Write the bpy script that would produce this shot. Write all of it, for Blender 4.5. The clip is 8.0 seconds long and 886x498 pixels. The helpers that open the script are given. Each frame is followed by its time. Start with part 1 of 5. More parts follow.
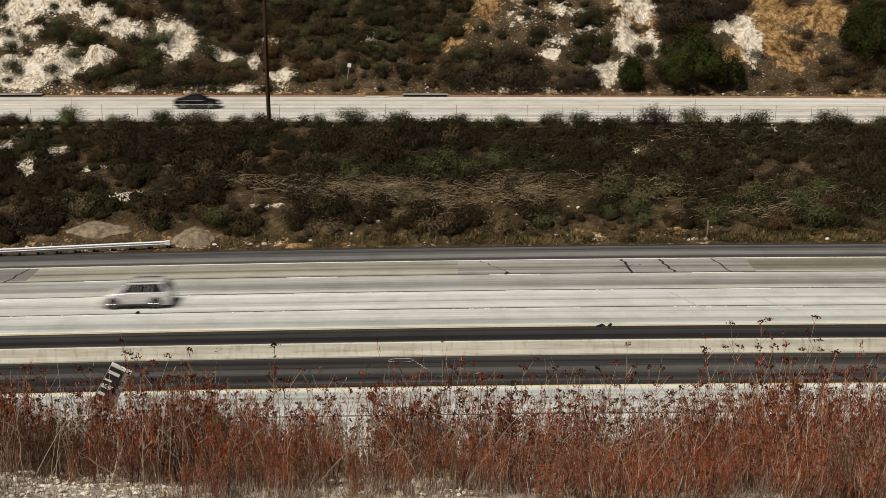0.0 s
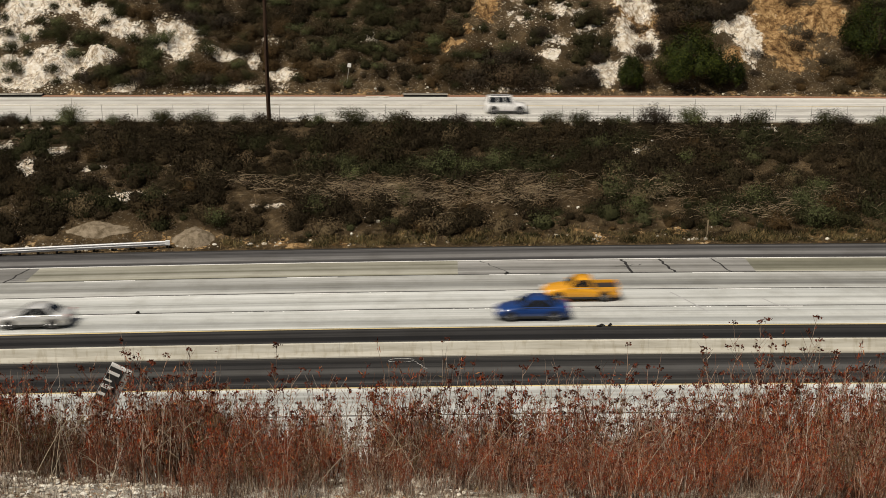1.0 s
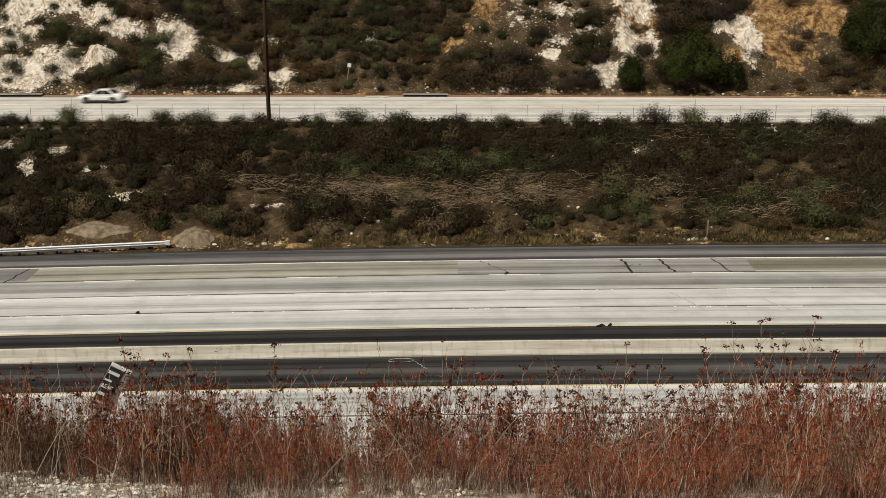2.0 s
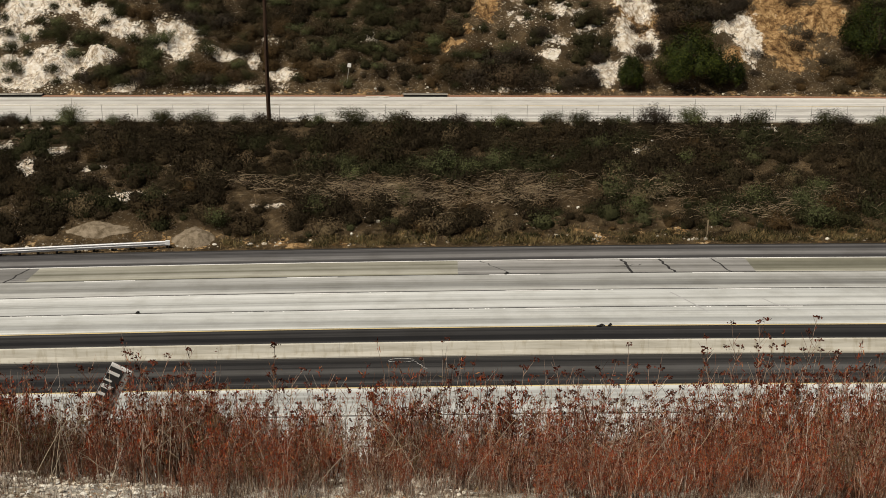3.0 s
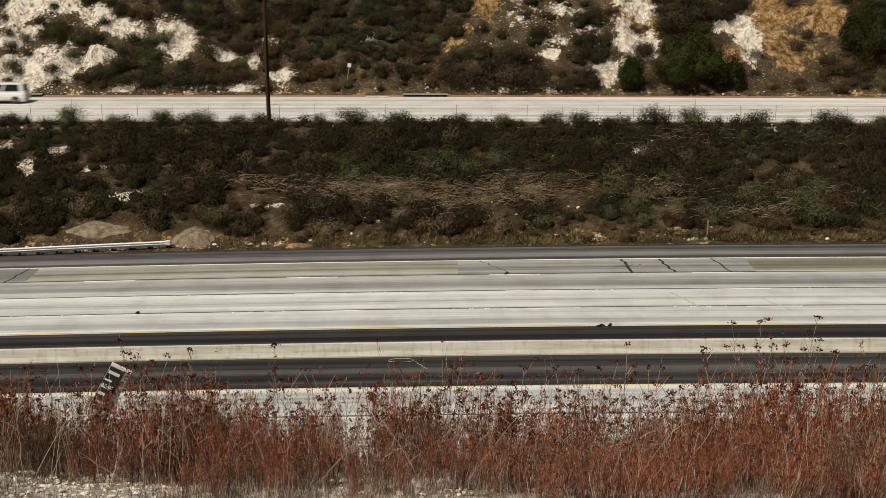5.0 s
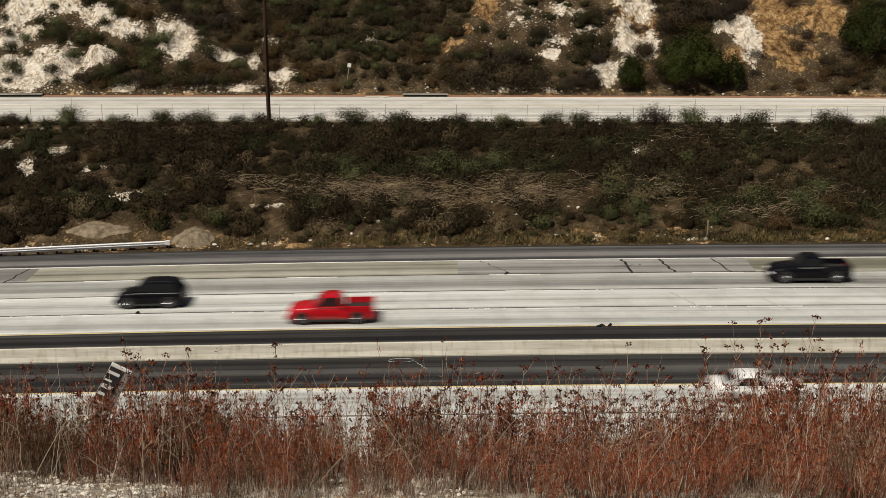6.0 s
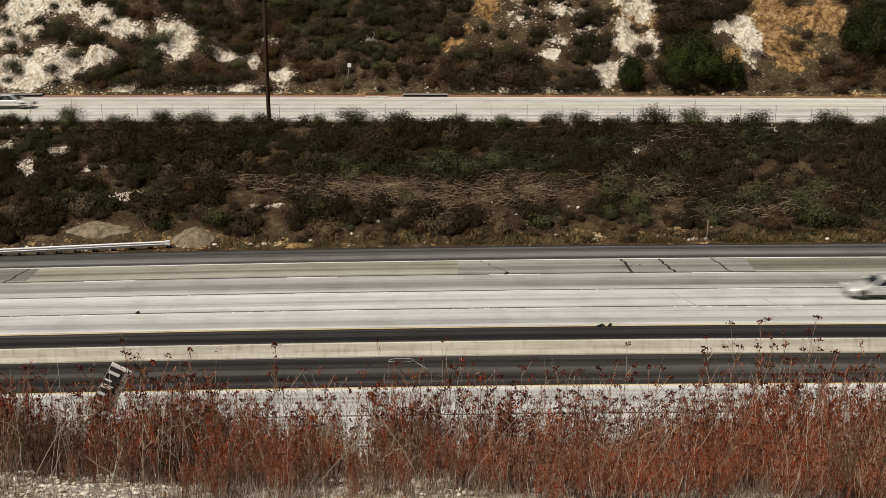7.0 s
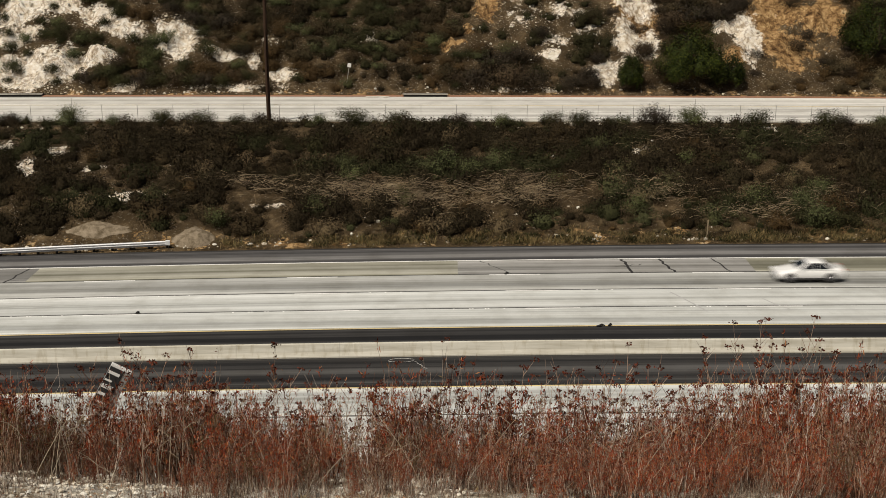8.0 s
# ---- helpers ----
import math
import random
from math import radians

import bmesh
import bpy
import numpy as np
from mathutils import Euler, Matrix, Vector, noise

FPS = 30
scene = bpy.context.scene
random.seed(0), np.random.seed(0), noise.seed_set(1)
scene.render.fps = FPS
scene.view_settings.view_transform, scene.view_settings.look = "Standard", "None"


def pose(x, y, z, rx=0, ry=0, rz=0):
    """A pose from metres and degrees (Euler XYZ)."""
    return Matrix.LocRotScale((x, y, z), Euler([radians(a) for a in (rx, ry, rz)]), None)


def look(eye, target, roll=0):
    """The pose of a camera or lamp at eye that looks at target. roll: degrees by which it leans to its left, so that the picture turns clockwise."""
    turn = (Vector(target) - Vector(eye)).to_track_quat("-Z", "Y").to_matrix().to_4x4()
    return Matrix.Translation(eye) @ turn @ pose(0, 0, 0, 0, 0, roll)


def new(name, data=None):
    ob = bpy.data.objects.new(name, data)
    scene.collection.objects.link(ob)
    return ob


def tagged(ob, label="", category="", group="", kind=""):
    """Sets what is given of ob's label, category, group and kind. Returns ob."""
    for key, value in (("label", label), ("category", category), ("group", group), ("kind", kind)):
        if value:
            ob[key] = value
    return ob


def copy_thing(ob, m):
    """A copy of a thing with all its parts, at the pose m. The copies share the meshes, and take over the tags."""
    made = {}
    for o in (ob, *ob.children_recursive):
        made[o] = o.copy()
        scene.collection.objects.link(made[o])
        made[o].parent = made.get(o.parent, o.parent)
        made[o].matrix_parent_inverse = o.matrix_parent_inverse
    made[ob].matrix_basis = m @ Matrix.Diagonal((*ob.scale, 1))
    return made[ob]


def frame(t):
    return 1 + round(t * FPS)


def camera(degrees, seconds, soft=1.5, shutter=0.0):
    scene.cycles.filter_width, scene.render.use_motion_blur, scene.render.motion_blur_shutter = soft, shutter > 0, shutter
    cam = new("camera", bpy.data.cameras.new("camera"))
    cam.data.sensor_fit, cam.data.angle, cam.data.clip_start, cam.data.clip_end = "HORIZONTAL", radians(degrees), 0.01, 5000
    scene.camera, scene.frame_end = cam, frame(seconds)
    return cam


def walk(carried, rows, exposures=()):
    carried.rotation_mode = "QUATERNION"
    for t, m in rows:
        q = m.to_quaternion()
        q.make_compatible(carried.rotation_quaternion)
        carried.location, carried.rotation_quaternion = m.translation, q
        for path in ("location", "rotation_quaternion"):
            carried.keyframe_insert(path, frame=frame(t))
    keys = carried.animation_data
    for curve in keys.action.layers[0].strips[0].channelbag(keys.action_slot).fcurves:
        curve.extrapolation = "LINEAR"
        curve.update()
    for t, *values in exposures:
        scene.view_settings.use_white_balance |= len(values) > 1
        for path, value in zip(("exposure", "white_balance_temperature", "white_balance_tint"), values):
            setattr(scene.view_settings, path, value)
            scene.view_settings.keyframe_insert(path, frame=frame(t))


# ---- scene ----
cam = camera(41.9, 8.0, soft=0.8, shutter=0.075)
EYE = pose(0, 0, 25.642, 90 - 16.534, 0, 0) @ pose(0, 0, 0, 0, 0, 0.487)
walk(cam, [(0.0, EYE), (8.0, EYE)], exposures=[(0.0, 0.0, 6900, 10), (8.0, 0.0, 6900, 10)])

# ---- world and sun ----
SUN_FROM = Vector((-0.34, -0.38, 0.86)).normalized()
world = bpy.data.worlds.new("world")
scene.world = world
world.use_nodes = True
_n = world.node_tree.nodes
_sky = _n.new("ShaderNodeTexSky")
_sky.sky_type = "NISHITA"
_sky.sun_disc = False
_sky.sun_elevation = math.asin(SUN_FROM.z)
_sky.sun_rotation = math.atan2(SUN_FROM.x, SUN_FROM.y)
_sky.dust_density = 3.0
_n["Background"].inputs["Strength"].default_value = 0.032
world.node_tree.links.new(_sky.outputs[0], _n["Background"].inputs["Color"])
_lamp = bpy.data.lights.new("sun", "SUN")
_lamp.energy, _lamp.angle, _lamp.color = 4.55, radians(1.0), (1.0, 0.95, 0.87)
sun = new("sun", _lamp)
sun.matrix_world = look(SUN_FROM * 200, (0, 0, 0))


# ---- materials ----
def mat(name, base, rough=0.8, metal=0.0, coat=0.0):
    m = bpy.data.materials.new(name)
    m.use_nodes = True
    b = m.node_tree.nodes["Principled BSDF"]
    b.inputs["Base Color"].default_value = (*base, 1)
    b.inputs["Roughness"].default_value = rough
    b.inputs["Metallic"].default_value = metal
    b.inputs["Coat Weight"].default_value = coat
    b.inputs["Specular IOR Level"].default_value = 0.12 if rough > 0.72 and metal == 0 else 0.45
    b.inputs["Coat Roughness"].default_value = 0.06
    return m


def node(m, kind, **values):
    n = m.node_tree.nodes.new(kind)
    for k, v in values.items():
        n.inputs[k].default_value = v
    return n


def wire(m, a, b):
    m.node_tree.links.new(a, b)


def bsdf(m):
    return m.node_tree.nodes["Principled BSDF"]


def coords(m, scale=(1, 1, 1), source="Object"):
    c = m.node_tree.nodes.new("ShaderNodeTexCoord")
    p = node(m, "ShaderNodeMapping", Scale=scale)
    wire(m, c.outputs[source], p.inputs["Vector"])
    return p.outputs["Vector"]


def noise_of(m, vector, scale, detail=6.0, rough=0.6):
    n = node(m, "ShaderNodeTexNoise", Scale=scale, Detail=detail, Roughness=rough)
    wire(m, vector, n.inputs["Vector"])
    return n.outputs["Fac"]


def ramp(m, fac, stops):
    r = m.node_tree.nodes.new("ShaderNodeValToRGB")
    e = r.color_ramp.elements
    while len(e) < len(stops):
        e.new(0.5)
    for el, (p, c) in zip(e, stops):
        el.position, el.color = p, (*c, 1)
    wire(m, fac, r.inputs["Fac"])
    return r.outputs["Color"]


def mix(m, fac, a, b, kind="MIX"):
    n = m.node_tree.nodes.new("ShaderNodeMix")
    n.data_type, n.blend_type = "RGBA", kind
    for v, k in ((fac, 0), (a, 6), (b, 7)):
        if isinstance(v, (int, float)):
            n.inputs[k].default_value = v
        elif isinstance(v, tuple):
            n.inputs[k].default_value = (*v, 1)
        else:
            wire(m, v, n.inputs[k])
    return n.outputs[2]


def bump(m, height, strength=0.5, distance=0.02):
    b = node(m, "ShaderNodeBump", Strength=strength, Distance=distance)
    wire(m, height, b.inputs["Height"])
    wire(m, b.outputs["Normal"], bsdf(m).inputs["Normal"])


def paint_colour(m, colour):
    wire(m, colour, bsdf(m).inputs["Base Color"])
    return m


def attribute(m, name):
    a = m.node_tree.nodes.new("ShaderNodeAttribute")
    a.attribute_name = name
    return a.outputs["Fac"]


def island(m):
    return m.node_tree.nodes.new("ShaderNodeNewGeometry").outputs["Random Per Island"]


def object_random(m):
    return m.node_tree.nodes.new("ShaderNodeObjectInfo").outputs["Random"]


def road_material(name, low, mid, high, streak=0.5, oil=0.0):
    """Worn paving: streaks along the way of travel (the UV's u runs along the road), stains and grain."""
    m = mat(name, mid, 0.88)
    uv = coords(m, (1, 1, 1), "UV")
    along = coords(m, (0.006, 0.75, 1), "UV")
    fine = coords(m, (0.03, 5.0, 1), "UV")
    c1 = ramp(m, noise_of(m, along, 1.0, 4.0, 0.55), [(0.41, low), (0.5, mid), (0.60, high)])
    c2 = ramp(m, noise_of(m, fine, 1.0, 5.0, 0.6), [(0.35, (0.72, 0.71, 0.70)), (0.6, (1, 1, 1))])
    blotch = ramp(m, noise_of(m, uv, 0.35, 6.0, 0.65), [(0.35, (0.80, 0.79, 0.77)), (0.55, (1, 1, 1))])
    grain = ramp(m, noise_of(m, uv, 22.0, 3.0, 0.7), [(0.3, (0.8, 0.8, 0.8)), (0.7, (1.05, 1.05, 1.05))])
    c = mix(m, streak, c1, c2, "MULTIPLY")
    c = mix(m, 0.8, c, blotch, "MULTIPLY")
    c = mix(m, 0.7, c, grain, "MULTIPLY")
    if oil:
        # dripped oil and rubber darken the middle of the lane (v is measured from it)
        apart = m.node_tree.nodes.new("ShaderNodeSeparateXYZ")
        wire(m, uv, apart.inputs[0])
        across = m.node_tree.nodes.new("ShaderNodeMath")
        across.operation = "ABSOLUTE"
        wire(m, apart.outputs["Y"], across.inputs[0])
        ragged = m.node_tree.nodes.new("ShaderNodeMath")
        ragged.operation = "MULTIPLY_ADD"
        wire(m, noise_of(m, coords(m, (0.05, 0.9, 1), "UV"), 1.0, 5.0, 0.6), ragged.inputs[0])
        ragged.inputs[1].default_value = 1.0
        wire(m, across.outputs[0], ragged.inputs[2])
        band = ramp(m, ragged.outputs[0], [(0.55, (1 - oil, 1 - oil, 0.99 - oil)), (1.0, (1 - oil * 0.75,) * 3)])
        far = m.node_tree.nodes.new("ShaderNodeMapRange")
        for k, v in ((1, 1.2), (2, 2.1), (3, 0.0), (4, 1.0)):
            far.inputs[k].default_value = v
        wire(m, ragged.outputs[0], far.inputs[0])
        c = mix(m, far.outputs[0], mix(m, 1.0, c, band, "MULTIPLY"), c)
    paint_colour(m, c)
    bump(m, noise_of(m, uv, 40.0, 3.0, 0.6), 0.25, 0.01)
    return m


M_CONCRETE = road_material("road_concrete", (0.415, 0.426, 0.412), (0.568, 0.583, 0.565), (0.655, 0.668, 0.648), 0.6, 0.24)
M_CONCRETE_MID = road_material("road_concrete_mid", (0.30, 0.303, 0.29), (0.43, 0.436, 0.417), (0.58, 0.585, 0.56), 0.7, 0.56)
M_CONCRETE_WORN = road_material("road_concrete_worn", (0.19, 0.187, 0.18), (0.265, 0.262, 0.25), (0.36, 0.355, 0.34), 0.8, 0.2)
M_CONCRETE_OLIVE = road_material("road_concrete_olive", (0.24, 0.235, 0.18), (0.40, 0.392, 0.325), (0.50, 0.49, 0.42), 0.7, 0.48)
M_ASPHALT = road_material("asphalt", (0.016, 0.016, 0.017), (0.036, 0.035, 0.035), (0.085, 0.083, 0.081), 0.9)
M_ASPHALT_OLD = road_material("asphalt_old", (0.055, 0.054, 0.055), (0.105, 0.103, 0.103), (0.185, 0.181, 0.178), 0.9)
M_ASPHALT_PALE = road_material("asphalt_pale", (0.40, 0.392, 0.365), (0.53, 0.517, 0.48), (0.62, 0.607, 0.57), 0.5)
M_SEAL = mat("joint_sealant", (0.018, 0.017, 0.016), 0.7)

M_RUBBER = mat("tyre_rubber_mark", (0.34, 0.34, 0.335), 0.85)


def line_material(name, colour, worn):
    m = mat(name, colour, 0.7)
    n = noise_of(m, coords(m, (0.4, 6, 1), "UV"), 1.0, 6.0, 0.7)
    return paint_colour(m, ramp(m, n, [(0.35, worn), (0.55, colour)]))


M_WHITE_LINE = line_material("white_line_paint", (0.78, 0.78, 0.76), (0.42, 0.41, 0.39))
M_YELLOW_LINE = line_material("yellow_line_paint", (0.62, 0.48, 0.22), (0.45, 0.37, 0.22))


def barrier_material():
    m = mat("barrier_concrete", (0.5, 0.48, 0.42), 0.9)
    v = coords(m, (0.15, 1.0, 1.6))
    streaks = noise_of(m, coords(m, (2.5, 2.5, 0.25)), 1.0, 5.0, 0.6)
    c = ramp(m, noise_of(m, v, 2.0), [(0.3, (0.38, 0.355, 0.29)), (0.6, (0.55, 0.53, 0.46))])
    s = ramp(m, streaks, [(0.30, (0.72, 0.68, 0.60)), (0.48, (1, 1, 1))])
    paint_colour(m, mix(m, 0.8, c, s, "MULTIPLY"))
    bump(m, noise_of(m, coords(m), 14.0), 0.3, 0.01)
    return m


M_BARRIER = barrier_material()


def ground_material():
    m = mat("dry_earth_and_chalk", (0.2, 0.15, 0.1), 0.95)
    v = coords(m)
    soil = ramp(m, noise_of(m, v, 0.6, 8.0, 0.65), [(0.3, (0.030, 0.020, 0.009)), (0.52, (0.065, 0.044, 0.022)), (0.74, (0.17, 0.12, 0.066))])
    speck = ramp(m, noise_of(m, v, 5.0, 5.0, 0.75), [(0.58, (0, 0, 0)), (0.66, (1, 1, 1))])
    soil = mix(m, mix(m, 1.0, speck, attribute(m, "stony"), "MULTIPLY"), soil, (0.55, 0.50, 0.42))
    chalk = ramp(m, noise_of(m, v, 1.6, 9.0, 0.72), [(0.25, (0.16, 0.12, 0.08)), (0.35, (0.48, 0.39, 0.28)), (0.44, (0.74, 0.65, 0.52)), (0.58, (0.90, 0.86, 0.79))])
    ochre = ramp(m, noise_of(m, v, 1.1, 9.0, 0.7), [(0.36, (0.10, 0.055, 0.024)), (0.47, (0.30, 0.18, 0.08)), (0.58, (0.48, 0.315, 0.15)), (0.72, (0.70, 0.55, 0.34))])

    grit = ramp(m, noise_of(m, v, 7.0, 6.0, 0.75), [(0.36, (0.60, 0.54, 0.45)), (0.50, (1, 1, 1))])
    fine_grit = ramp(m, noise_of(m, v, 38.0, 4.0, 0.7), [(0.38, (0.40, 0.35, 0.28)), (0.56, (1, 1, 1))])
    chalk = mix(m, 0.30, mix(m, 0.45, chalk, grit, "MULTIPLY"), fine_grit, "MULTIPLY")
    # shade of upright cracks, put into the rock's colour as thin dark lines
    crease_shade = ramp(m, noise_of(m, coords(m, (0.9, 0.9, 0.35)), 0.9, 7.0, 0.62), [(0.45, (1, 1, 1)), (0.49, (0.30, 0.23, 0.16)), (0.54, (1, 1, 1))])
    chalk = mix(m, 0.8, chalk, crease_shade, "MULTIPLY")
    ochre = mix(m, 0.9, mix(m, 0.8, ochre, grit, "MULTIPLY"), crease_shade, "MULTIPLY")

    def half(value):
        n = m.node_tree.nodes.new("ShaderNodeMath")
        n.operation = "MULTIPLY"
        wire(m, value, n.inputs[0])
        n.inputs[1].default_value = 0.5
        return n.outputs[0]

    def edged(name):
        ragged = m.node_tree.nodes.new("ShaderNodeMath")
        ragged.operation = "ADD"
        wire(m, attribute(m, name), ragged.inputs[0])
        coarse = ramp(m, noise_of(m, v, 0.55, 4.0, 0.6), [(0.25, (0, 0, 0)), (0.75, (0.7, 0.7, 0.7))])
        fine = ramp(m, noise_of(m, v, 2.6, 7.0, 0.7), [(0.25, (0, 0, 0)), (0.75, (0.6, 0.6, 0.6))])
        wire(m, mix(m, 1.0, coarse, fine, "ADD"), ragged.inputs[1])
        return ramp(m, half(ragged.outputs[0]), [(0.50, (0, 0, 0)), (0.58, (1, 1, 1))])

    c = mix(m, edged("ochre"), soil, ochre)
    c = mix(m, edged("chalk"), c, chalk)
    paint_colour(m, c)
    bump(m, noise_of(m, v, 3.0, 10.0, 0.72), 1.0, 0.4)
    return m


M_GROUND = ground_material()


def leaf_material(name, stops, rough=0.78, patch=0.35):
    m = mat(name, stops[0], rough)
    n = len(stops)
    c = ramp(m, island(m), [((i + 0.5) / n, s) for i, s in enumerate(stops)])
    far = ramp(m, noise_of(m, coords(m), patch, 3.0, 0.5), [(0.35, (0.55, 0.55, 0.55)), (0.65, (1.15, 1.15, 1.15))])
    c = mix(m, 0.8, c, far, "MULTIPLY")
    tone = ramp(m, object_random(m), [(0.0, (0.72, 0.72, 0.72)), (1.0, (1.15, 1.12, 1.05))])
    paint_colour(m, mix(m, 0.9, c, tone, "MULTIPLY"))
    return m


M_BRUSH_BROWN = leaf_material("dry_brown_brush", [(0.030, 0.019, 0.010), (0.060, 0.039, 0.020), (0.080, 0.056, 0.032), (0.045, 0.031, 0.017)])


def brush_mix_material():
    """Mixed scrub: each bush has its own tone."""
    m = mat("mixed_dry_brush", (0.04, 0.03, 0.02), 0.85)
    tones = [(0.023, 0.017, 0.008), (0.036, 0.026, 0.013), (0.066, 0.041, 0.017), (0.044, 0.034, 0.018), (0.030, 0.028, 0.011), (0.025, 0.026, 0.010), (0.060, 0.064, 0.028), (0.12, 0.090, 0.052)]
    c = ramp(m, attribute(m, "tone"), [((i + 0.5) / 8, t) for i, t in enumerate(tones)])
    leaf = ramp(m, island(m), [(0.0, (0.86, 0.86, 0.86)), (1.0, (1.14, 1.13, 1.10))])
    c = mix(m, 1.0, c, leaf, "MULTIPLY")
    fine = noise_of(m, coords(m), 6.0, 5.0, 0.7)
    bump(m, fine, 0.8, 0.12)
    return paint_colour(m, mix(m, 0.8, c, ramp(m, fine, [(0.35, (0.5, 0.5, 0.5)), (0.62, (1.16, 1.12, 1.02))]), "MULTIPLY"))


M_BRUSH_MIX = brush_mix_material()
M_BRUSH_OLIVE = leaf_material("olive_brush", [(0.022, 0.025, 0.008), (0.040, 0.042, 0.014), (0.055, 0.052, 0.021)])
M_BRUSH_GREEN = leaf_material("green_scrub_leaves", [(0.046, 0.056, 0.020), (0.086, 0.098, 0.037), (0.12, 0.128, 0.058)])
M_BRUSH_DARK = leaf_material("dark_brush", [(0.020, 0.015, 0.009), (0.036, 0.027, 0.017), (0.048, 0.037, 0.025)])
M_TREE = leaf_material("dark_green_leaves", [(0.009, 0.014, 0.002), (0.016, 0.024, 0.003), (0.027, 0.036, 0.004), (0.042, 0.052, 0.006)], 0.75)
M_STRAW = leaf_material("dry_straw", [(0.31, 0.23, 0.14), (0.20, 0.145, 0.085), (0.40, 0.32, 0.21), (0.12, 0.085, 0.055)])
M_DRY_GRASS = leaf_material("dry_grass", [(0.21, 0.15, 0.068), (0.14, 0.105, 0.045), (0.30, 0.22, 0.11), (0.105, 0.098, 0.042)])
M_RED_LEAF = leaf_material("red_brown_leaves", [(0.34, 0.044, 0.018), (0.095, 0.026, 0.013), (0.42, 0.080, 0.026), (0.17, 0.060, 0.028), (0.42, 0.19, 0.085)], 0.8, 0.8)
M_BROWN_LEAF = leaf_material("brown_leaves", [(0.28, 0.13, 0.062), (0.38, 0.22, 0.115), (0.16, 0.082, 0.046), (0.27, 0.20, 0.10)], 0.8, 0.8)
M_OLIVE_LEAF = leaf_material("olive_brown_leaves", [(0.15, 0.11, 0.05), (0.10, 0.085, 0.04), (0.22, 0.15, 0.075), (0.13, 0.06, 0.03)], 0.8, 0.8)
M_HEAD = leaf_material("dried_flower_heads", [(0.075, 0.020, 0.012), (0.14, 0.030, 0.015), (0.09, 0.040, 0.022)])
M_STEM = leaf_material("reddish_stems", [(0.065, 0.032, 0.021), (0.32, 0.14, 0.085), (0.13, 0.065, 0.043), (0.50, 0.36, 0.28), (0.24, 0.135, 0.09), (0.74, 0.64, 0.55)], 0.8, 0.8)
M_GREY_GRASS = leaf_material("grey_dry_grass", [(0.40, 0.32, 0.24), (0.09, 0.055, 0.038), (0.55, 0.48, 0.40), (0.20, 0.085, 0.05), (0.13, 0.09, 0.065)], 0.85, 0.8)
M_PALE_STEM = leaf_material("pale_dead_stems", [(0.52, 0.45, 0.36), (0.40, 0.33, 0.25)])
M_TWIG = leaf_material("dark_twigs", [(0.035, 0.024, 0.015), (0.055, 0.039, 0.025)])
M_ROCK = leaf_material("pale_rock", [(0.62, 0.56, 0.46), (0.76, 0.71, 0.61), (0.48, 0.41, 0.31), (0.82, 0.79, 0.71)], 0.95)


def bark_material():
    m = mat("pole_wood", (0.06, 0.035, 0.022), 0.9)
    n = noise_of(m, coords(m, (30, 30, 1.2)), 1.0, 6.0, 0.6)
    paint_colour(m, ramp(m, n, [(0.3, (0.020, 0.012, 0.008)), (0.7, (0.075, 0.043, 0.027))]))
    bump(m, n, 0.6, 0.02)
    return m


M_POLE = bark_material()


def metal_material(name, a, b, rough):
    m = mat(name, a, rough, 0.85)
    paint_colour(m, ramp(m, noise_of(m, coords(m), 6.0), [(0.35, a), (0.65, b)]))
    return m


M_GALV = metal_material("galvanised_steel", (0.62, 0.63, 0.64), (0.80, 0.81, 0.82), 0.55)
bsdf(M_GALV).inputs["Metallic"].default_value = 0.25
M_FENCE = metal_material("weathered_fence_steel", (0.36, 0.35, 0.33), (0.52, 0.51, 0.49), 0.6)
M_BLOCK = mat("dark_timber_block", (0.045, 0.034, 0.026), 0.9)
M_SIGN_BACK = metal_material("sign_aluminium", (0.42, 0.42, 0.41), (0.60, 0.60, 0.58), 0.55)
M_SIGN_WHITE = line_material("sign_white", (0.74, 0.74, 0.72), (0.45, 0.43, 0.40))
M_SIGN_BLACK = mat("sign_black", (0.02, 0.02, 0.02), 0.6)
M_CURB = line_material("inlet_concrete", (0.60, 0.57, 0.50), (0.34, 0.31, 0.26))
M_MOUTH_SHADE = mat("drain_mouth_shade", (0.012, 0.011, 0.010), 0.9)
M_RUST = line_material("red_soil_kerb", (0.30, 0.15, 0.085), (0.20, 0.10, 0.06))

# ---- geometry helpers ----
R_LOW, R_UP = 1024.0, 2000.0
GRADE_LOW, GRADE_UP = 0.02315, 0.0066
BEND = 75.0


def smooth(a, b, x):
    t = np.clip((np.asarray(x, float) - a) / (b - a), 0, 1)
    return t * t * (3 - 2 * t)


def arc(s, r):
    s = np.abs(np.asarray(s, float))
    return np.where(s < BEND, s * s / (2 * r), BEND * BEND / (2 * r) + (s - BEND) * BEND / r)


def bent(s, w, z):
    """World place of a point s metres along the valley, w across it from the camera, z high: both roads curve and climb gently."""
    s, w, z = np.broadcast_arrays(np.asarray(s, float), np.asarray(w, float), np.asarray(z, float))
    up = smooth(88, 110, w)
    low = smooth(24, 42, w) * (1 - up)
    c = np.clip(s, -BEND, BEND)
    return np.stack([s, w - low * arc(s, R_LOW) - up * arc(s, R_UP), z + c * (low * GRADE_LOW + up * GRADE_UP)], -1)


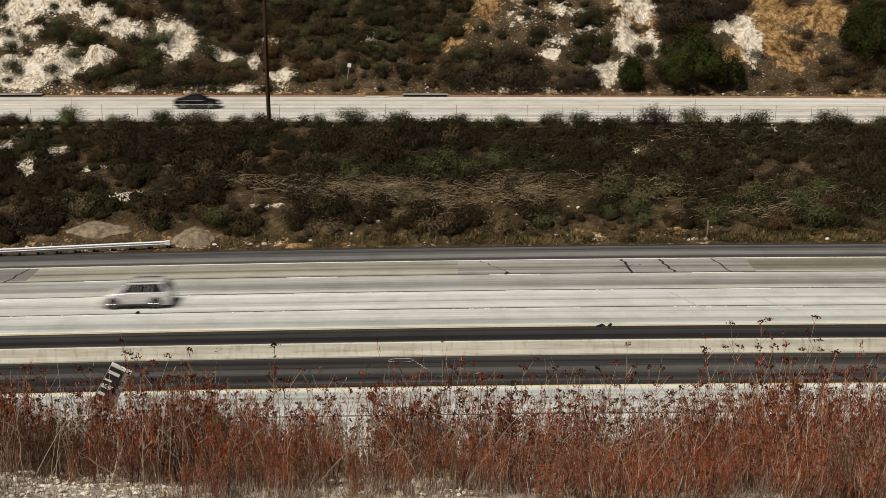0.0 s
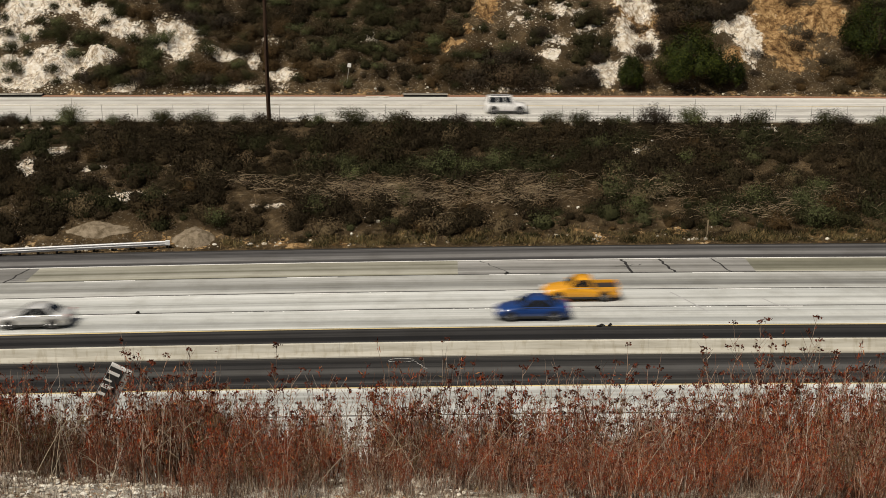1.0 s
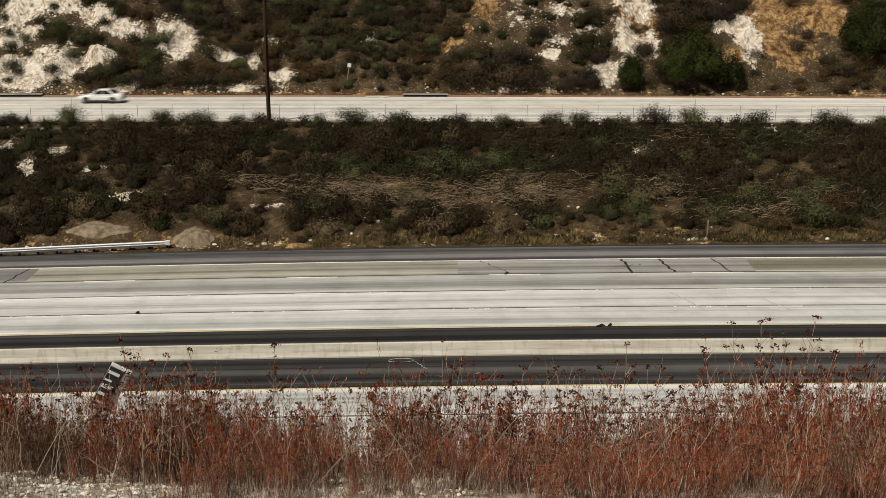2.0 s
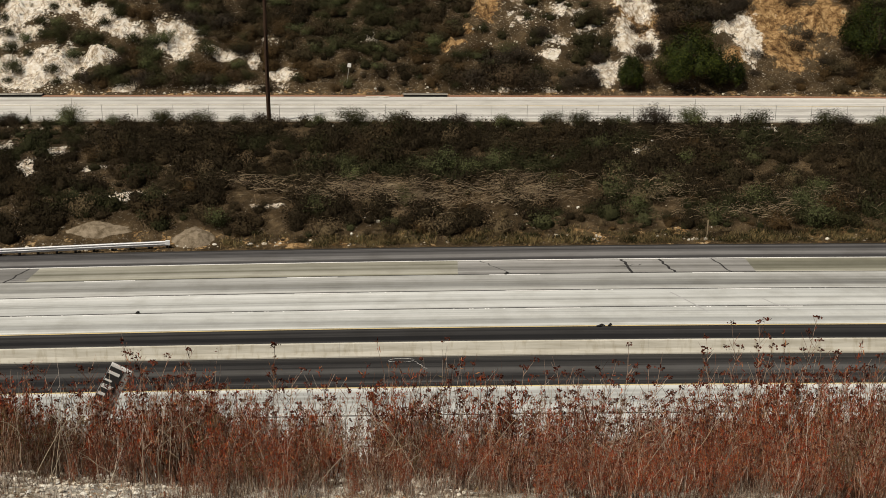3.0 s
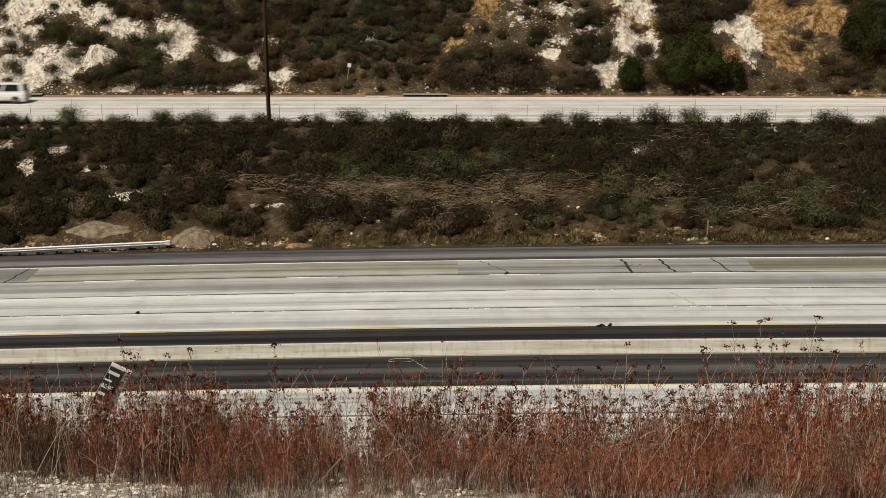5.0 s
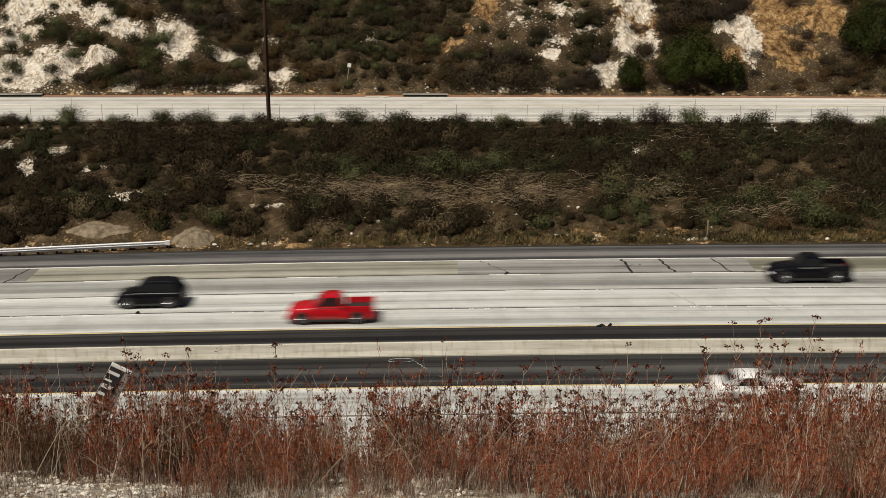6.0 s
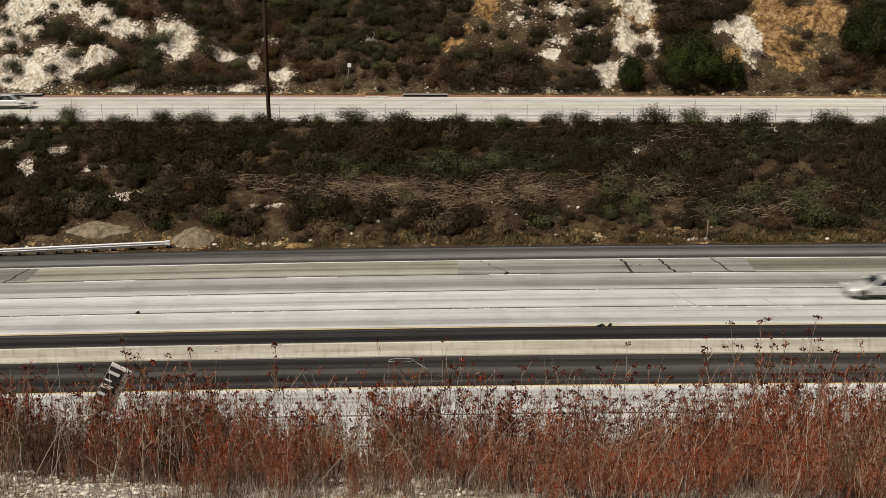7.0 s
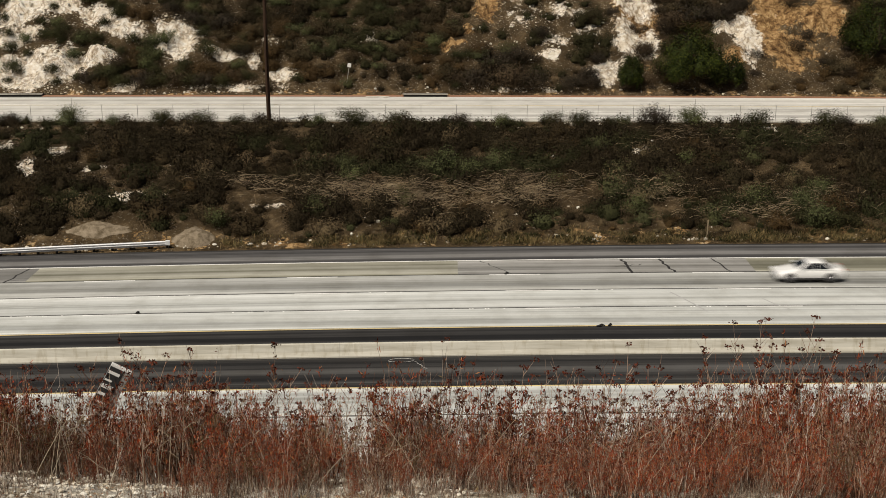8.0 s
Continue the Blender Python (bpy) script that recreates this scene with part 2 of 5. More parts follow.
def lattice(x, y, seed):
    xi, yi = np.floor(x).astype(np.int64), np.floor(y).astype(np.int64)
    fx, fy = x - xi, y - yi
    fx, fy = fx * fx * (3 - 2 * fx), fy * fy * (3 - 2 * fy)

    def h(a, b):
        n = (a * 374761393 + b * 668265263 + seed * 974634721) & 0xFFFFFFFF
        n = ((n ^ (n >> 13)) * 1274126177) & 0xFFFFFFFF
        return ((n ^ (n >> 16)) & 0xFFFF) / 65535.0

    return (h(xi, yi) * (1 - fx) + h(xi + 1, yi) * fx) * (1 - fy) + (h(xi, yi + 1) * (1 - fx) + h(xi + 1, yi + 1) * fx) * fy


def fbm(x, y, seed=0, octaves=4):
    x, y = np.asarray(x, float), np.asarray(y, float)
    total, amp, f = 0.0, 0.5, 1.0
    for k in range(octaves):
        total = total + amp * (lattice(x * f + 17.3 * k, y * f + 5.1 * k, seed + k) - 0.5)
        amp, f = amp * 0.5, f * 2.03
    return total


PROFILE_W = [-2600, -200, -25, -6, 0, 6, 12, 13.5, 42.5, 44, 87.0, 88.2, 90, 96, 106, 110.5, 112, 127.4, 129, 134, 141, 150, 165, 210, 2600]
PROFILE_Z = [30, 31, 28, 24.9, 23.9, 21.9, 19.3, 18.35, 0.2, -0.06, -0.06, 0.10, 0.75, 2.4, 4.6, 5.25, 5.34, 5.34, 5.7, 9.8, 15.6, 23, 33, 52, 60]

# bare rock on the slopes: along, across, half length, half breadth
CHALK = [(-49.5, 139.0, 3.6, 2.0), (-44.7, 139.1, 2.0, 1.4), (-49.5, 135.7, 2.9, 1.3), (-46.6, 131.3, 5.1, 2.3), (-42.6, 131.9, 1.3, 2.2), (-40.0, 132.8, 3.2, 0.9), (-37.6, 136.3, 3.1, 1.0), (-30.9, 135.5, 2.8, 2.4), (-25.6, 133.7, 2.3, 0.6), (-21.6, 133.1, 0.8, 1.2), (-18.3, 130.9, 1.8, 0.6), (-40.7, 137.7, 2.3, 1.2), (-35.7, 129.4, 1.2, 0.6), (-22.9, 129.3, 1.6, 0.4), (22.6, 139.2, 2.0, 1.5), (21.4, 135.0, 2.0, 2.8), (23.3, 134.6, 1.5, 1.9), (18.2, 131.2, 1.7, 1.3), (35.0, 135.3, 1.8, 3.2), (32.2, 136.5, 1.5, 1.2), (12.1, 133.1, 1.3, 0.6)]
CUT_CHALK = [(-37.3, 101.1, 1.0, 1.4), (-35.5, 103.7, 1.0, 1.4), (-40.0, 104.0, 0.8, 1.4), (-26.7, 95.3, 1.7, 0.7), (-31.9, 100.8, 2.4, 0.5), (-14.8, 93.6, 2.2, 0.4), (-11.2, 92.9, 1.2, 0.3), (18.2, 103.4, 1.4, 0.7), (10.0, 100.6, 1.0, 0.7), (30.6, 109.9, 1.4, 0.8), (12.4, 111.4, 0.9, 0.8)]
OCHRE = [(38.9, 139.2, 3.4, 2.7), (38.7, 134.2, 3.4, 2.3), (43.9, 137.5, 2.8, 2.3), (33.0, 132.7, 1.6, 1.0), (2.7, 136.1, 0.7, 0.7), (4.9, 139.8, 1.5, 2.0), (0.8, 134.3, 1.8, 0.6), (36.4, 136.4, 2.4, 2.9), (22.4, 136.2, 2.7, 4.1)]
SPECKLED = [(8.8, 138.5, 2.4, 2.6), (13.1, 138.5, 2.6, 1.9), (16.3, 137.1, 2.0, 2.7), (12.2, 134.8, 3.3, 0.8), (-46.0, 130.2, 4.0, 1.2), (-38.6, 136.9, 3.3, 1.2), (-20.0, 135.0, 2.6, 0.7), (-24.5, 129.6, 7.9, 0.6), (9.1, 129.2, 7.3, 0.5), (-9.2, 134.6, 2.6, 1.1)]


def blobs(table, s, w):
    out = np.zeros(np.broadcast(s, w).shape)
    for a, b, ra, rb in table:
        out = np.maximum(out, np.exp(-(((s - a) / ra) ** 2 + ((w - b) / rb) ** 2)))
    return out


def front_chalk(s, w):
    return (smooth(0.9, -1.0, s + 1.5 * fbm(s * 0.4, w * 0.8, 23)) * 0.4 + 0.70 + 0.8 * fbm(s * 0.9, w * 0.9, 25)) * smooth(14.5, 12.4, w) * smooth(7.5, 9.0, w)


def chalk_at(s, w):
    return np.maximum(np.maximum(blobs(CHALK + CUT_CHALK, s, w), 0.5 * blobs(SPECKLED, s, w)), np.where(np.asarray(w) < 24, front_chalk(s, w), 0))


def ground_z(s, w):
    s, w = np.broadcast_arrays(np.asarray(s, float), np.asarray(w, float))
    z = np.interp(w, PROFILE_W, PROFILE_Z)
    mid = smooth(88, 92, w) * smooth(111.5, 107, w)
    hill = smooth(128.5, 133, w)
    rock = np.maximum(blobs(CHALK, s, w), blobs(OCHRE, s, w))
    front = smooth(30, 18, w) * smooth(-12, 2, w)
    z = z + mid * 1.6 * fbm(s * 0.14, w * 0.2, 3) + hill * 3.0 * fbm(s * 0.09, w * 0.12, 5) + hill * (0.5 + 1.6 * rock) * fbm(s * 0.6, w * 0.6, 9) + hill * rock * (4.2 * fbm(s * 0.55 + 0.8 * fbm(s * 0.3, w * 0.5, 19), w * 0.16, 15) + 1.3 * fbm(s * 1.5, w * 0.7, 17, 3))
    return z + front * (0.35 * fbm(s * 0.8, w * 0.8, 11) + 0.10 * fbm(s * 4, w * 4, 13, 3))


def on_ground(s, w, lift=0.0):
    return Vector(bent(s, w, ground_z(s, w) + lift))


def mesh_from(name, verts, faces, mats, index=None, uv=None, smooth_shade=False):
    """A mesh from arrays: faces is an (n, 3) or (n, 4) array."""
    me = bpy.data.meshes.new(name)
    faces = np.asarray(faces, np.int32)
    k = faces.shape[1]
    me.vertices.add(len(verts))
    me.vertices.foreach_set("co", np.asarray(verts, np.float32).ravel())
    me.loops.add(faces.size)
    me.loops.foreach_set("vertex_index", faces.ravel())
    me.polygons.add(len(faces))
    me.polygons.foreach_set("loop_start", np.arange(len(faces), dtype=np.int32) * k)
    for m in mats:
        me.materials.append(m)
    if index is not None:
        me.polygons.foreach_set("material_index", np.asarray(index, np.int32))
    me.update(calc_edges=True)
    me.polygons.foreach_set("use_smooth", np.full(len(faces), smooth_shade))
    if uv is not None:
        layer = me.uv_layers.new(name="UVMap")
        layer.data.foreach_set("uv", np.asarray(uv, np.float32)[faces.ravel()].ravel())
    me.validate()
    return me


def part(name, data, material, parent, label=""):
    """Links a bmesh or a mesh as one object under a thing or a part."""
    if isinstance(data, bmesh.types.BMesh):
        me = bpy.data.meshes.new(name)
        data.to_mesh(me)
        data.free()
    else:
        me = data
    if material is not None and not me.materials:
        me.materials.append(material)
    ob = new(name, me)
    ob.parent = parent
    return tagged(ob, label)


def thing(name, label, category, group="", kind="", at=None):
    ob = new(name)
    ob.empty_display_size = 0.3
    if at is not None:
        ob.matrix_basis = at
    return tagged(ob, label, category, group, kind)


def box(bm, x0, x1, y0, y1, z0, z1, bevel=0.0):
    made = bmesh.ops.create_cube(bm, size=1.0)["verts"]
    for v in made:
        v.co = Vector((x0 + (v.co.x + 0.5) * (x1 - x0), y0 + (v.co.y + 0.5) * (y1 - y0), z0 + (v.co.z + 0.5) * (z1 - z0)))
    if bevel:
        edges = list({e for v in made for e in v.link_edges})
        bmesh.ops.bevel(bm, geom=edges, offset=bevel, segments=2, affect="EDGES", profile=0.5)
    return bm


def tube(points, radii, sides=6, close=True):
    """Vertices and quad faces of a tapered tube along points."""
    pts = np.asarray(points, float)
    n = len(pts)
    d = np.gradient(pts, axis=0)
    d /= np.linalg.norm(d, axis=1, keepdims=True) + 1e-9
    ref = np.where(np.abs(d[:, 2:3]) > 0.9, np.array([[1.0, 0, 0]]), np.array([[0, 0, 1.0]]))
    u = np.cross(d, ref)
    u /= np.linalg.norm(u, axis=1, keepdims=True) + 1e-9
    v = np.cross(d, u)
    a = np.arange(sides) * 2 * np.pi / sides
    r = np.asarray(radii, float)[:, None, None]
    ring = pts[:, None, :] + r * (np.cos(a)[None, :, None] * u[:, None, :] + np.sin(a)[None, :, None] * v[:, None, :])
    i = np.arange(n - 1)[:, None] * sides
    j = np.arange(sides)[None, :]
    k = (j + 1) % sides
    return ring.reshape(-1, 3), np.stack([i + j, i + k, i + sides + k, i + sides + j], -1).reshape(-1, 4)


def join(pieces):
    vs, fs, o = [], [], 0
    for v, f in pieces:
        vs.append(v)
        fs.append(f + o)
        o += len(v)
    return np.concatenate(vs), np.concatenate(fs)


def leaves(centres, size, rng, up=0.3, slim=0.5, normal=None):
    """Small quads, one a leaf, at the centres; with normals given they face roughly that way."""
    n = len(centres)
    a = rng.normal(size=(n, 3))
    if normal is None:
        a[:, 2] += up
        a /= np.linalg.norm(a, axis=1, keepdims=True)
        b = np.cross(a, rng.normal(size=(n, 3)))
    else:
        f = normal / (np.linalg.norm(normal, axis=1, keepdims=True) + 1e-9) + rng.normal(0, 0.27, (n, 3))
        a = np.cross(f, a)
        a /= np.linalg.norm(a, axis=1, keepdims=True) + 1e-9
        b = np.cross(f, a)
    b /= np.linalg.norm(b, axis=1, keepdims=True) + 1e-9
    l = (size * rng.uniform(0.6, 1.4, n))[:, None]
    q = np.stack([centres, centres + a * l * 0.5 + b * l * slim * 0.5, centres + a * l, centres + a * l * 0.5 - b * l * slim * 0.5], 1)
    return q.reshape(-1, 3), np.arange(n * 4).reshape(n, 4)


# ---- ground, one sheet to the horizon ----
def build_ground():
    far = [75, 95, 130, 200, 330, 600, 1200, 2700]
    dense = np.concatenate([np.arange(-62, -9, 0.55), np.arange(-9, 9, 0.22), np.arange(9, 62.1, 0.55)])
    s = np.concatenate([[-f for f in reversed(far)], dense, far])
    w = np.concatenate([[-2600, -900, -300, -120, -50, -25, -14, -8, -4, -2, 0, 2, 4, 6], np.arange(7, 18, 0.2), [18.5, 20, 23, 27, 32, 37, 41, 42.5, 44, 50, 60, 70, 80, 86.8],
                        np.arange(87.3, 112.0, 0.5), [112.2, 116, 122, 127.3], np.arange(127.8, 146, 0.4), [147, 150, 155, 162, 175, 200, 240, 320, 600, 1200, 2600]])
    S, W = np.meshgrid(s, w, indexing="ij")
    v = bent(S, W, ground_z(S, W)).reshape(-1, 3)
    i = np.arange(len(s) - 1)[:, None] * len(w)
    j = np.arange(len(w) - 1)[None, :]
    f = np.stack([i + j, i + len(w) + j, i + len(w) + j + 1, i + j + 1], -1).reshape(-1, 4)
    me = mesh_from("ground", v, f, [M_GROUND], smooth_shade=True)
    stony = np.where(W < 24, 0.9, np.where(W > 126, 0.75, 0.25 + 0.5 * smooth(-15, -40, S)))
    for name, value in (("chalk", chalk_at(S, W)), ("ochre", np.maximum(blobs(OCHRE, S, W), (0.24 + 0.4 * fbm(S * 0.25, W * 0.5, 27)) * smooth(86.8, 87.3, W) * smooth(91.0, 89.0, W) + 0.30 * smooth(127.3, 127.8, W) * smooth(130.2, 128.8, W))), ("stony", stony)):
        me.attributes.new(name, "FLOAT", "POINT").data.foreach_set("value", value.astype(np.float32).ravel())
    tagged(new("ground", me), "dry brown hillside earth with pale chalk outcrops", "ground", kind="structure")


build_ground()

STATIONS = np.concatenate([[-2700, -1200, -500, -200, -100], np.arange(-75, 76, 2.5), [100, 200, 500, 1200, 2700]])


def strip(s0, s1, w0, w1, z, thick=0.05, skew=0.0, own=False):
    """A slab of paving between two places along the road and two across it; skew shifts its far ends."""
    inside = STATIONS[(STATIONS > s0 + 0.3) & (STATIONS < s1 - 0.3)]
    s = np.concatenate([[s0], inside, [s1]])
    n = len(s)
    k = np.zeros(n)
    k[0] = k[-1] = skew
    rows = [bent(s, w0, z), bent(s + k, w1, z), bent(s + k, w1, z - thick), bent(s, w0, z - thick)]
    v = np.stack(rows, 1).reshape(-1, 3)
    v0, u0 = ((w0 + w1) / 2, 37.0 * w0 + 11.0 * s0 % 400) if own else (0.0, 0.0)
    uv = np.stack([np.tile(s[:, None] + u0, 4), np.tile([[w0 - v0, w1 - v0, w1 - v0, w0 - v0]], (n, 1))], -1).reshape(-1, 2)
    i = np.arange(n - 1)[:, None] * 4
    j = np.arange(4)[None, :]
    f = np.stack([i + j, i + 4 + j, i + 4 + (j + 1) % 4, i + (j + 1) % 4], -1).reshape(-1, 4)
    f = np.concatenate([f, [[0, 1, 2, 3]], [[4 * n - 1, 4 * n - 2, 4 * n - 3, 4 * n - 4]]])
    return v, f, uv


def slab(name, material, parent, *a, label="", **k):
    v, f, uv = strip(*a, **k)
    return part(name, mesh_from(name, v, f, [material], uv=uv), None, parent, label)


def build_freeway():
    road = thing("road", "pale concrete freeway with dark asphalt shoulders", "road", kind="structure")
    e = 2700
    slab("road_base", M_SEAL, road, -e, e, 43.2, 87.0, -0.02, 0.05, label="dark sealed road base")
    g = 0.085
    for a, b, m in ((79.83, 76.15, M_CONCRETE_MID), (76.15, 72.5, M_CONCRETE), (72.5, 68.95, M_CONCRETE), (59.50, 55.8, M_CONCRETE), (55.8, 52.2, M_CONCRETE), (52.2, 48.5, M_CONCRETE), (48.5, 45.0, M_CONCRETE_WORN)):
        slab("lane_slab", m, road, -e, e, b + g, a - g, 0.0, 0.03, own=True)
    # the outer lane is patched in stretches, with skewed cracks between
    for a, b, m in ((-e, -30.2, M_CONCRETE_WORN), (-30.2, 1.1, M_CONCRETE_OLIVE), (1.1, 22.6, M_CONCRETE_WORN), (22.6, e, M_CONCRETE_OLIVE)):
        slab("lane_slab", m, road, a, b, 79.83 + g, 83.27 - g, 0.0, 0.03, own=True)
    slab("shoulder", M_ASPHALT_OLD, road, -e, e, 83.27 + g, 86.6, 0.0, 0.03, label="worn grey asphalt shoulder")
    slab("shoulder", M_ASPHALT, road, -e, e, 64.4, 68.95 - g, 0.0, 0.03, label="dark asphalt inner shoulder")
    slab("shoulder", M_ASPHALT, road, -e, e, 59.50 + g, 64.2, 0.0, 0.03, label="dark asphalt inner shoulder")
    slab("shoulder", M_ASPHALT_OLD, road, -e, e, 43.2, 45.0 - g, 0.0, 0.03, label="worn grey asphalt shoulder")
    for a, b in ((63.72, 63.98), (64.62, 64.8)):
        slab("gutter", M_SEAL, road, -e, e, a, b, 0.006, 0.006, label="dark dirt line along the barrier")
    slab("edge_line", M_WHITE_LINE, road, -e, e, 83.16, 83.30, 0.006, 0.006, label="white edge line")
    slab("edge_line", M_YELLOW_LINE, road, -e, e, 68.83, 68.95, 0.006, 0.006, label="faded yellow edge line")
    slab("edge_line", M_YELLOW_LINE, road, -e, e, 59.42, 59.54, 0.006, 0.006, label="faded yellow edge line")
    slab("edge_line", M_WHITE_LINE, road, -e, e, 44.95, 45.08, 0.006, 0.006, label="white edge line")
    for w in (79.83, 76.15, 72.5, 55.8, 52.2, 48.5):
        shift = (w * 3.7) % 14.6
        for k in range(-6, 6):
            a = k * 14.63 + shift
            slab("lane_dash", M_WHITE_LINE, road, a, a + 3.66, w - 0.24, w - 0.10, 0.006, 0.006, label="worn white lane dash")
    # raised markers in short groups along two lane lines
    dot_v, dot_f = tube([(0, 0, 0.0), (0, 0, 0.012), (0, 0, 0.02)], [0.07, 0.065, 0.02], 8)
    dot = mesh_from("road_marker", dot_v, dot_f, [M_WHITE_LINE], uv=dot_v[:, :2])
    for w, start in ((72.36, 2.0), (76.0, -5.0), (72.36, -28.5)):
        for g in range(-3, 4):
            for k in range(3):
                p = Vector(bent(start + g * 14.63 + k * 1.05, w, 0.003))
                part("road_marker", dot, None, road, "white raised marker").matrix_basis = Matrix.Translation(p)
    # cracks across the outer lane
    rng = np.random.default_rng(4)
    for a, b, dark in ((-30.9, -31.7, 0.07), (2.7, 4.95, 0.04), (13.4, 13.75, 0.10), (16.1, 16.85, 0.09), (20.1, 20.8, 0.06)):
        t = np.linspace(0, 1, 9)
        s = a + (b - a) * (1 - t) + rng.normal(0, 0.07, 9)
        w = 79.85 + 3.4 * t
        left, right = bent(s - dark, w, 0.005), bent(s + dark, w, 0.005)
        v = np.concatenate([left, right])
        i = np.arange(8)
        part("crack", mesh_from("crack", v, np.stack([i, i + 9, i + 10, i + 1], -1), [M_SEAL]), None, road, "dark tar-filled crack")

    # a branching crack, faint rubber marks and a scrap of tyre
    for pts, half, name, material, words in (
            (((13.2, 81.6), (13.7, 81.4), (14.0, 81.75), (14.4, 81.6), (14.7, 81.9)), 0.05, "crack", M_SEAL, "dark tar-filled crack"), (((12.6, 81.2), (13.1, 81.5), (13.5, 81.25)), 0.05, "crack", M_SEAL, "dark tar-filled crack"),
            (((15.6, 75.4), (16.4, 73.6), (17.3, 71.4)), 0.07, "tyre_mark", M_RUBBER, "faint dark tyre mark"), (((21.5, 73.9), (22.0, 72.8), (22.8, 71.6)), 0.05, "tyre_mark", M_RUBBER, "faint dark tyre mark"),
            (((-30.4, 80.1), (-31.2, 80.3), (-31.8, 80.15)), 0.05, "crack", M_SEAL, "dark tar-filled crack")):
        q = np.array(pts)
        v = np.concatenate([bent(q[:, 0] - half, q[:, 1], 0.005), bent(q[:, 0] + half, q[:, 1], 0.005)])
        i, n = np.arange(len(q) - 1), len(q)
        part(name, mesh_from(name, v, np.stack([i, i + n, i + n + 1, i + 1], -1), [material]), None, road, words)


build_freeway()


def build_upper_road():
    road = thing("road", "pale two-way road cut into the hillside", "road", kind="structure")
    e = 2700
    slab("carriageway", M_ASPHALT_PALE, road, -e, e, 112.6, 127.2, 5.40, 0.08)
    slab("edge_line", M_WHITE_LINE, road, -e, e, 126.2, 126.36, 5.406, 0.006, label="white edge line")
    slab("edge_line", M_WHITE_LINE, road, -e, e, 114.3, 114.46, 5.406, 0.006, label="white edge line")
    slab("centre_line", M_YELLOW_LINE, road, -e, e, 121.55, 121.70, 5.406, 0.006, label="faded yellow centre line")
    for k in range(-8, 8):
        slab("lane_dash", M_WHITE_LINE, road, k * 12.2, k * 12.2 + 4, 118.0, 118.12, 5.406, 0.006, label="worn white lane dash")
    slab("kerb", M_RUST, road, -e, e, 127.2, 127.7, 5.50, 0.25, label="reddish soil-stained kerb")
    slab("verge", M_CURB, road, -e, e, 112.15, 112.6, 5.46, 0.2, label="pale concrete edge")


build_upper_road()


def build_barrier():
    barrier = thing("median_barrier", "pale concrete median barrier with stained joints", "barrier", kind="structure")
    prof = [(-0.30, 0.0), (-0.30, 0.08), (-0.19, 0.33), (-0.085, 0.79), (-0.07, 0.81), (0.07, 0.81), (0.085, 0.79), (0.19, 0.33), (0.30, 0.08), (0.30, 0.0)]
    cuts = [-2700, -600] + [-73.2 + 6.1 * k for k in range(25)] + [600, 2700]
    for a, b in zip(cuts, cuts[1:]):
        s = np.array([a + 0.004, (a + b) / 2, b - 0.004])
        v = np.stack([bent(s, 64.3 + y, z + 0.002) for y, z in prof], 1).reshape(-1, 3)
        n = len(prof)
        i = np.arange(2)[:, None] * n
        j = np.arange(n)[None, :]
        f = np.stack([i + j, i + (j + 1) % n, i + n + (j + 1) % n, i + n + j], -1).reshape(-1, 4)
        c = np.array([[1, 2, 7, 8], [2, 3, 6, 7], [3, 4, 5, 6], [0, 1, 8, 9]])
        f = np.concatenate([f, c[:, ::-1], c + 2 * n])
        part("barrier_segment", mesh_from("barrier_segment", v, f, [M_BARRIER]), None, barrier)


build_barrier()


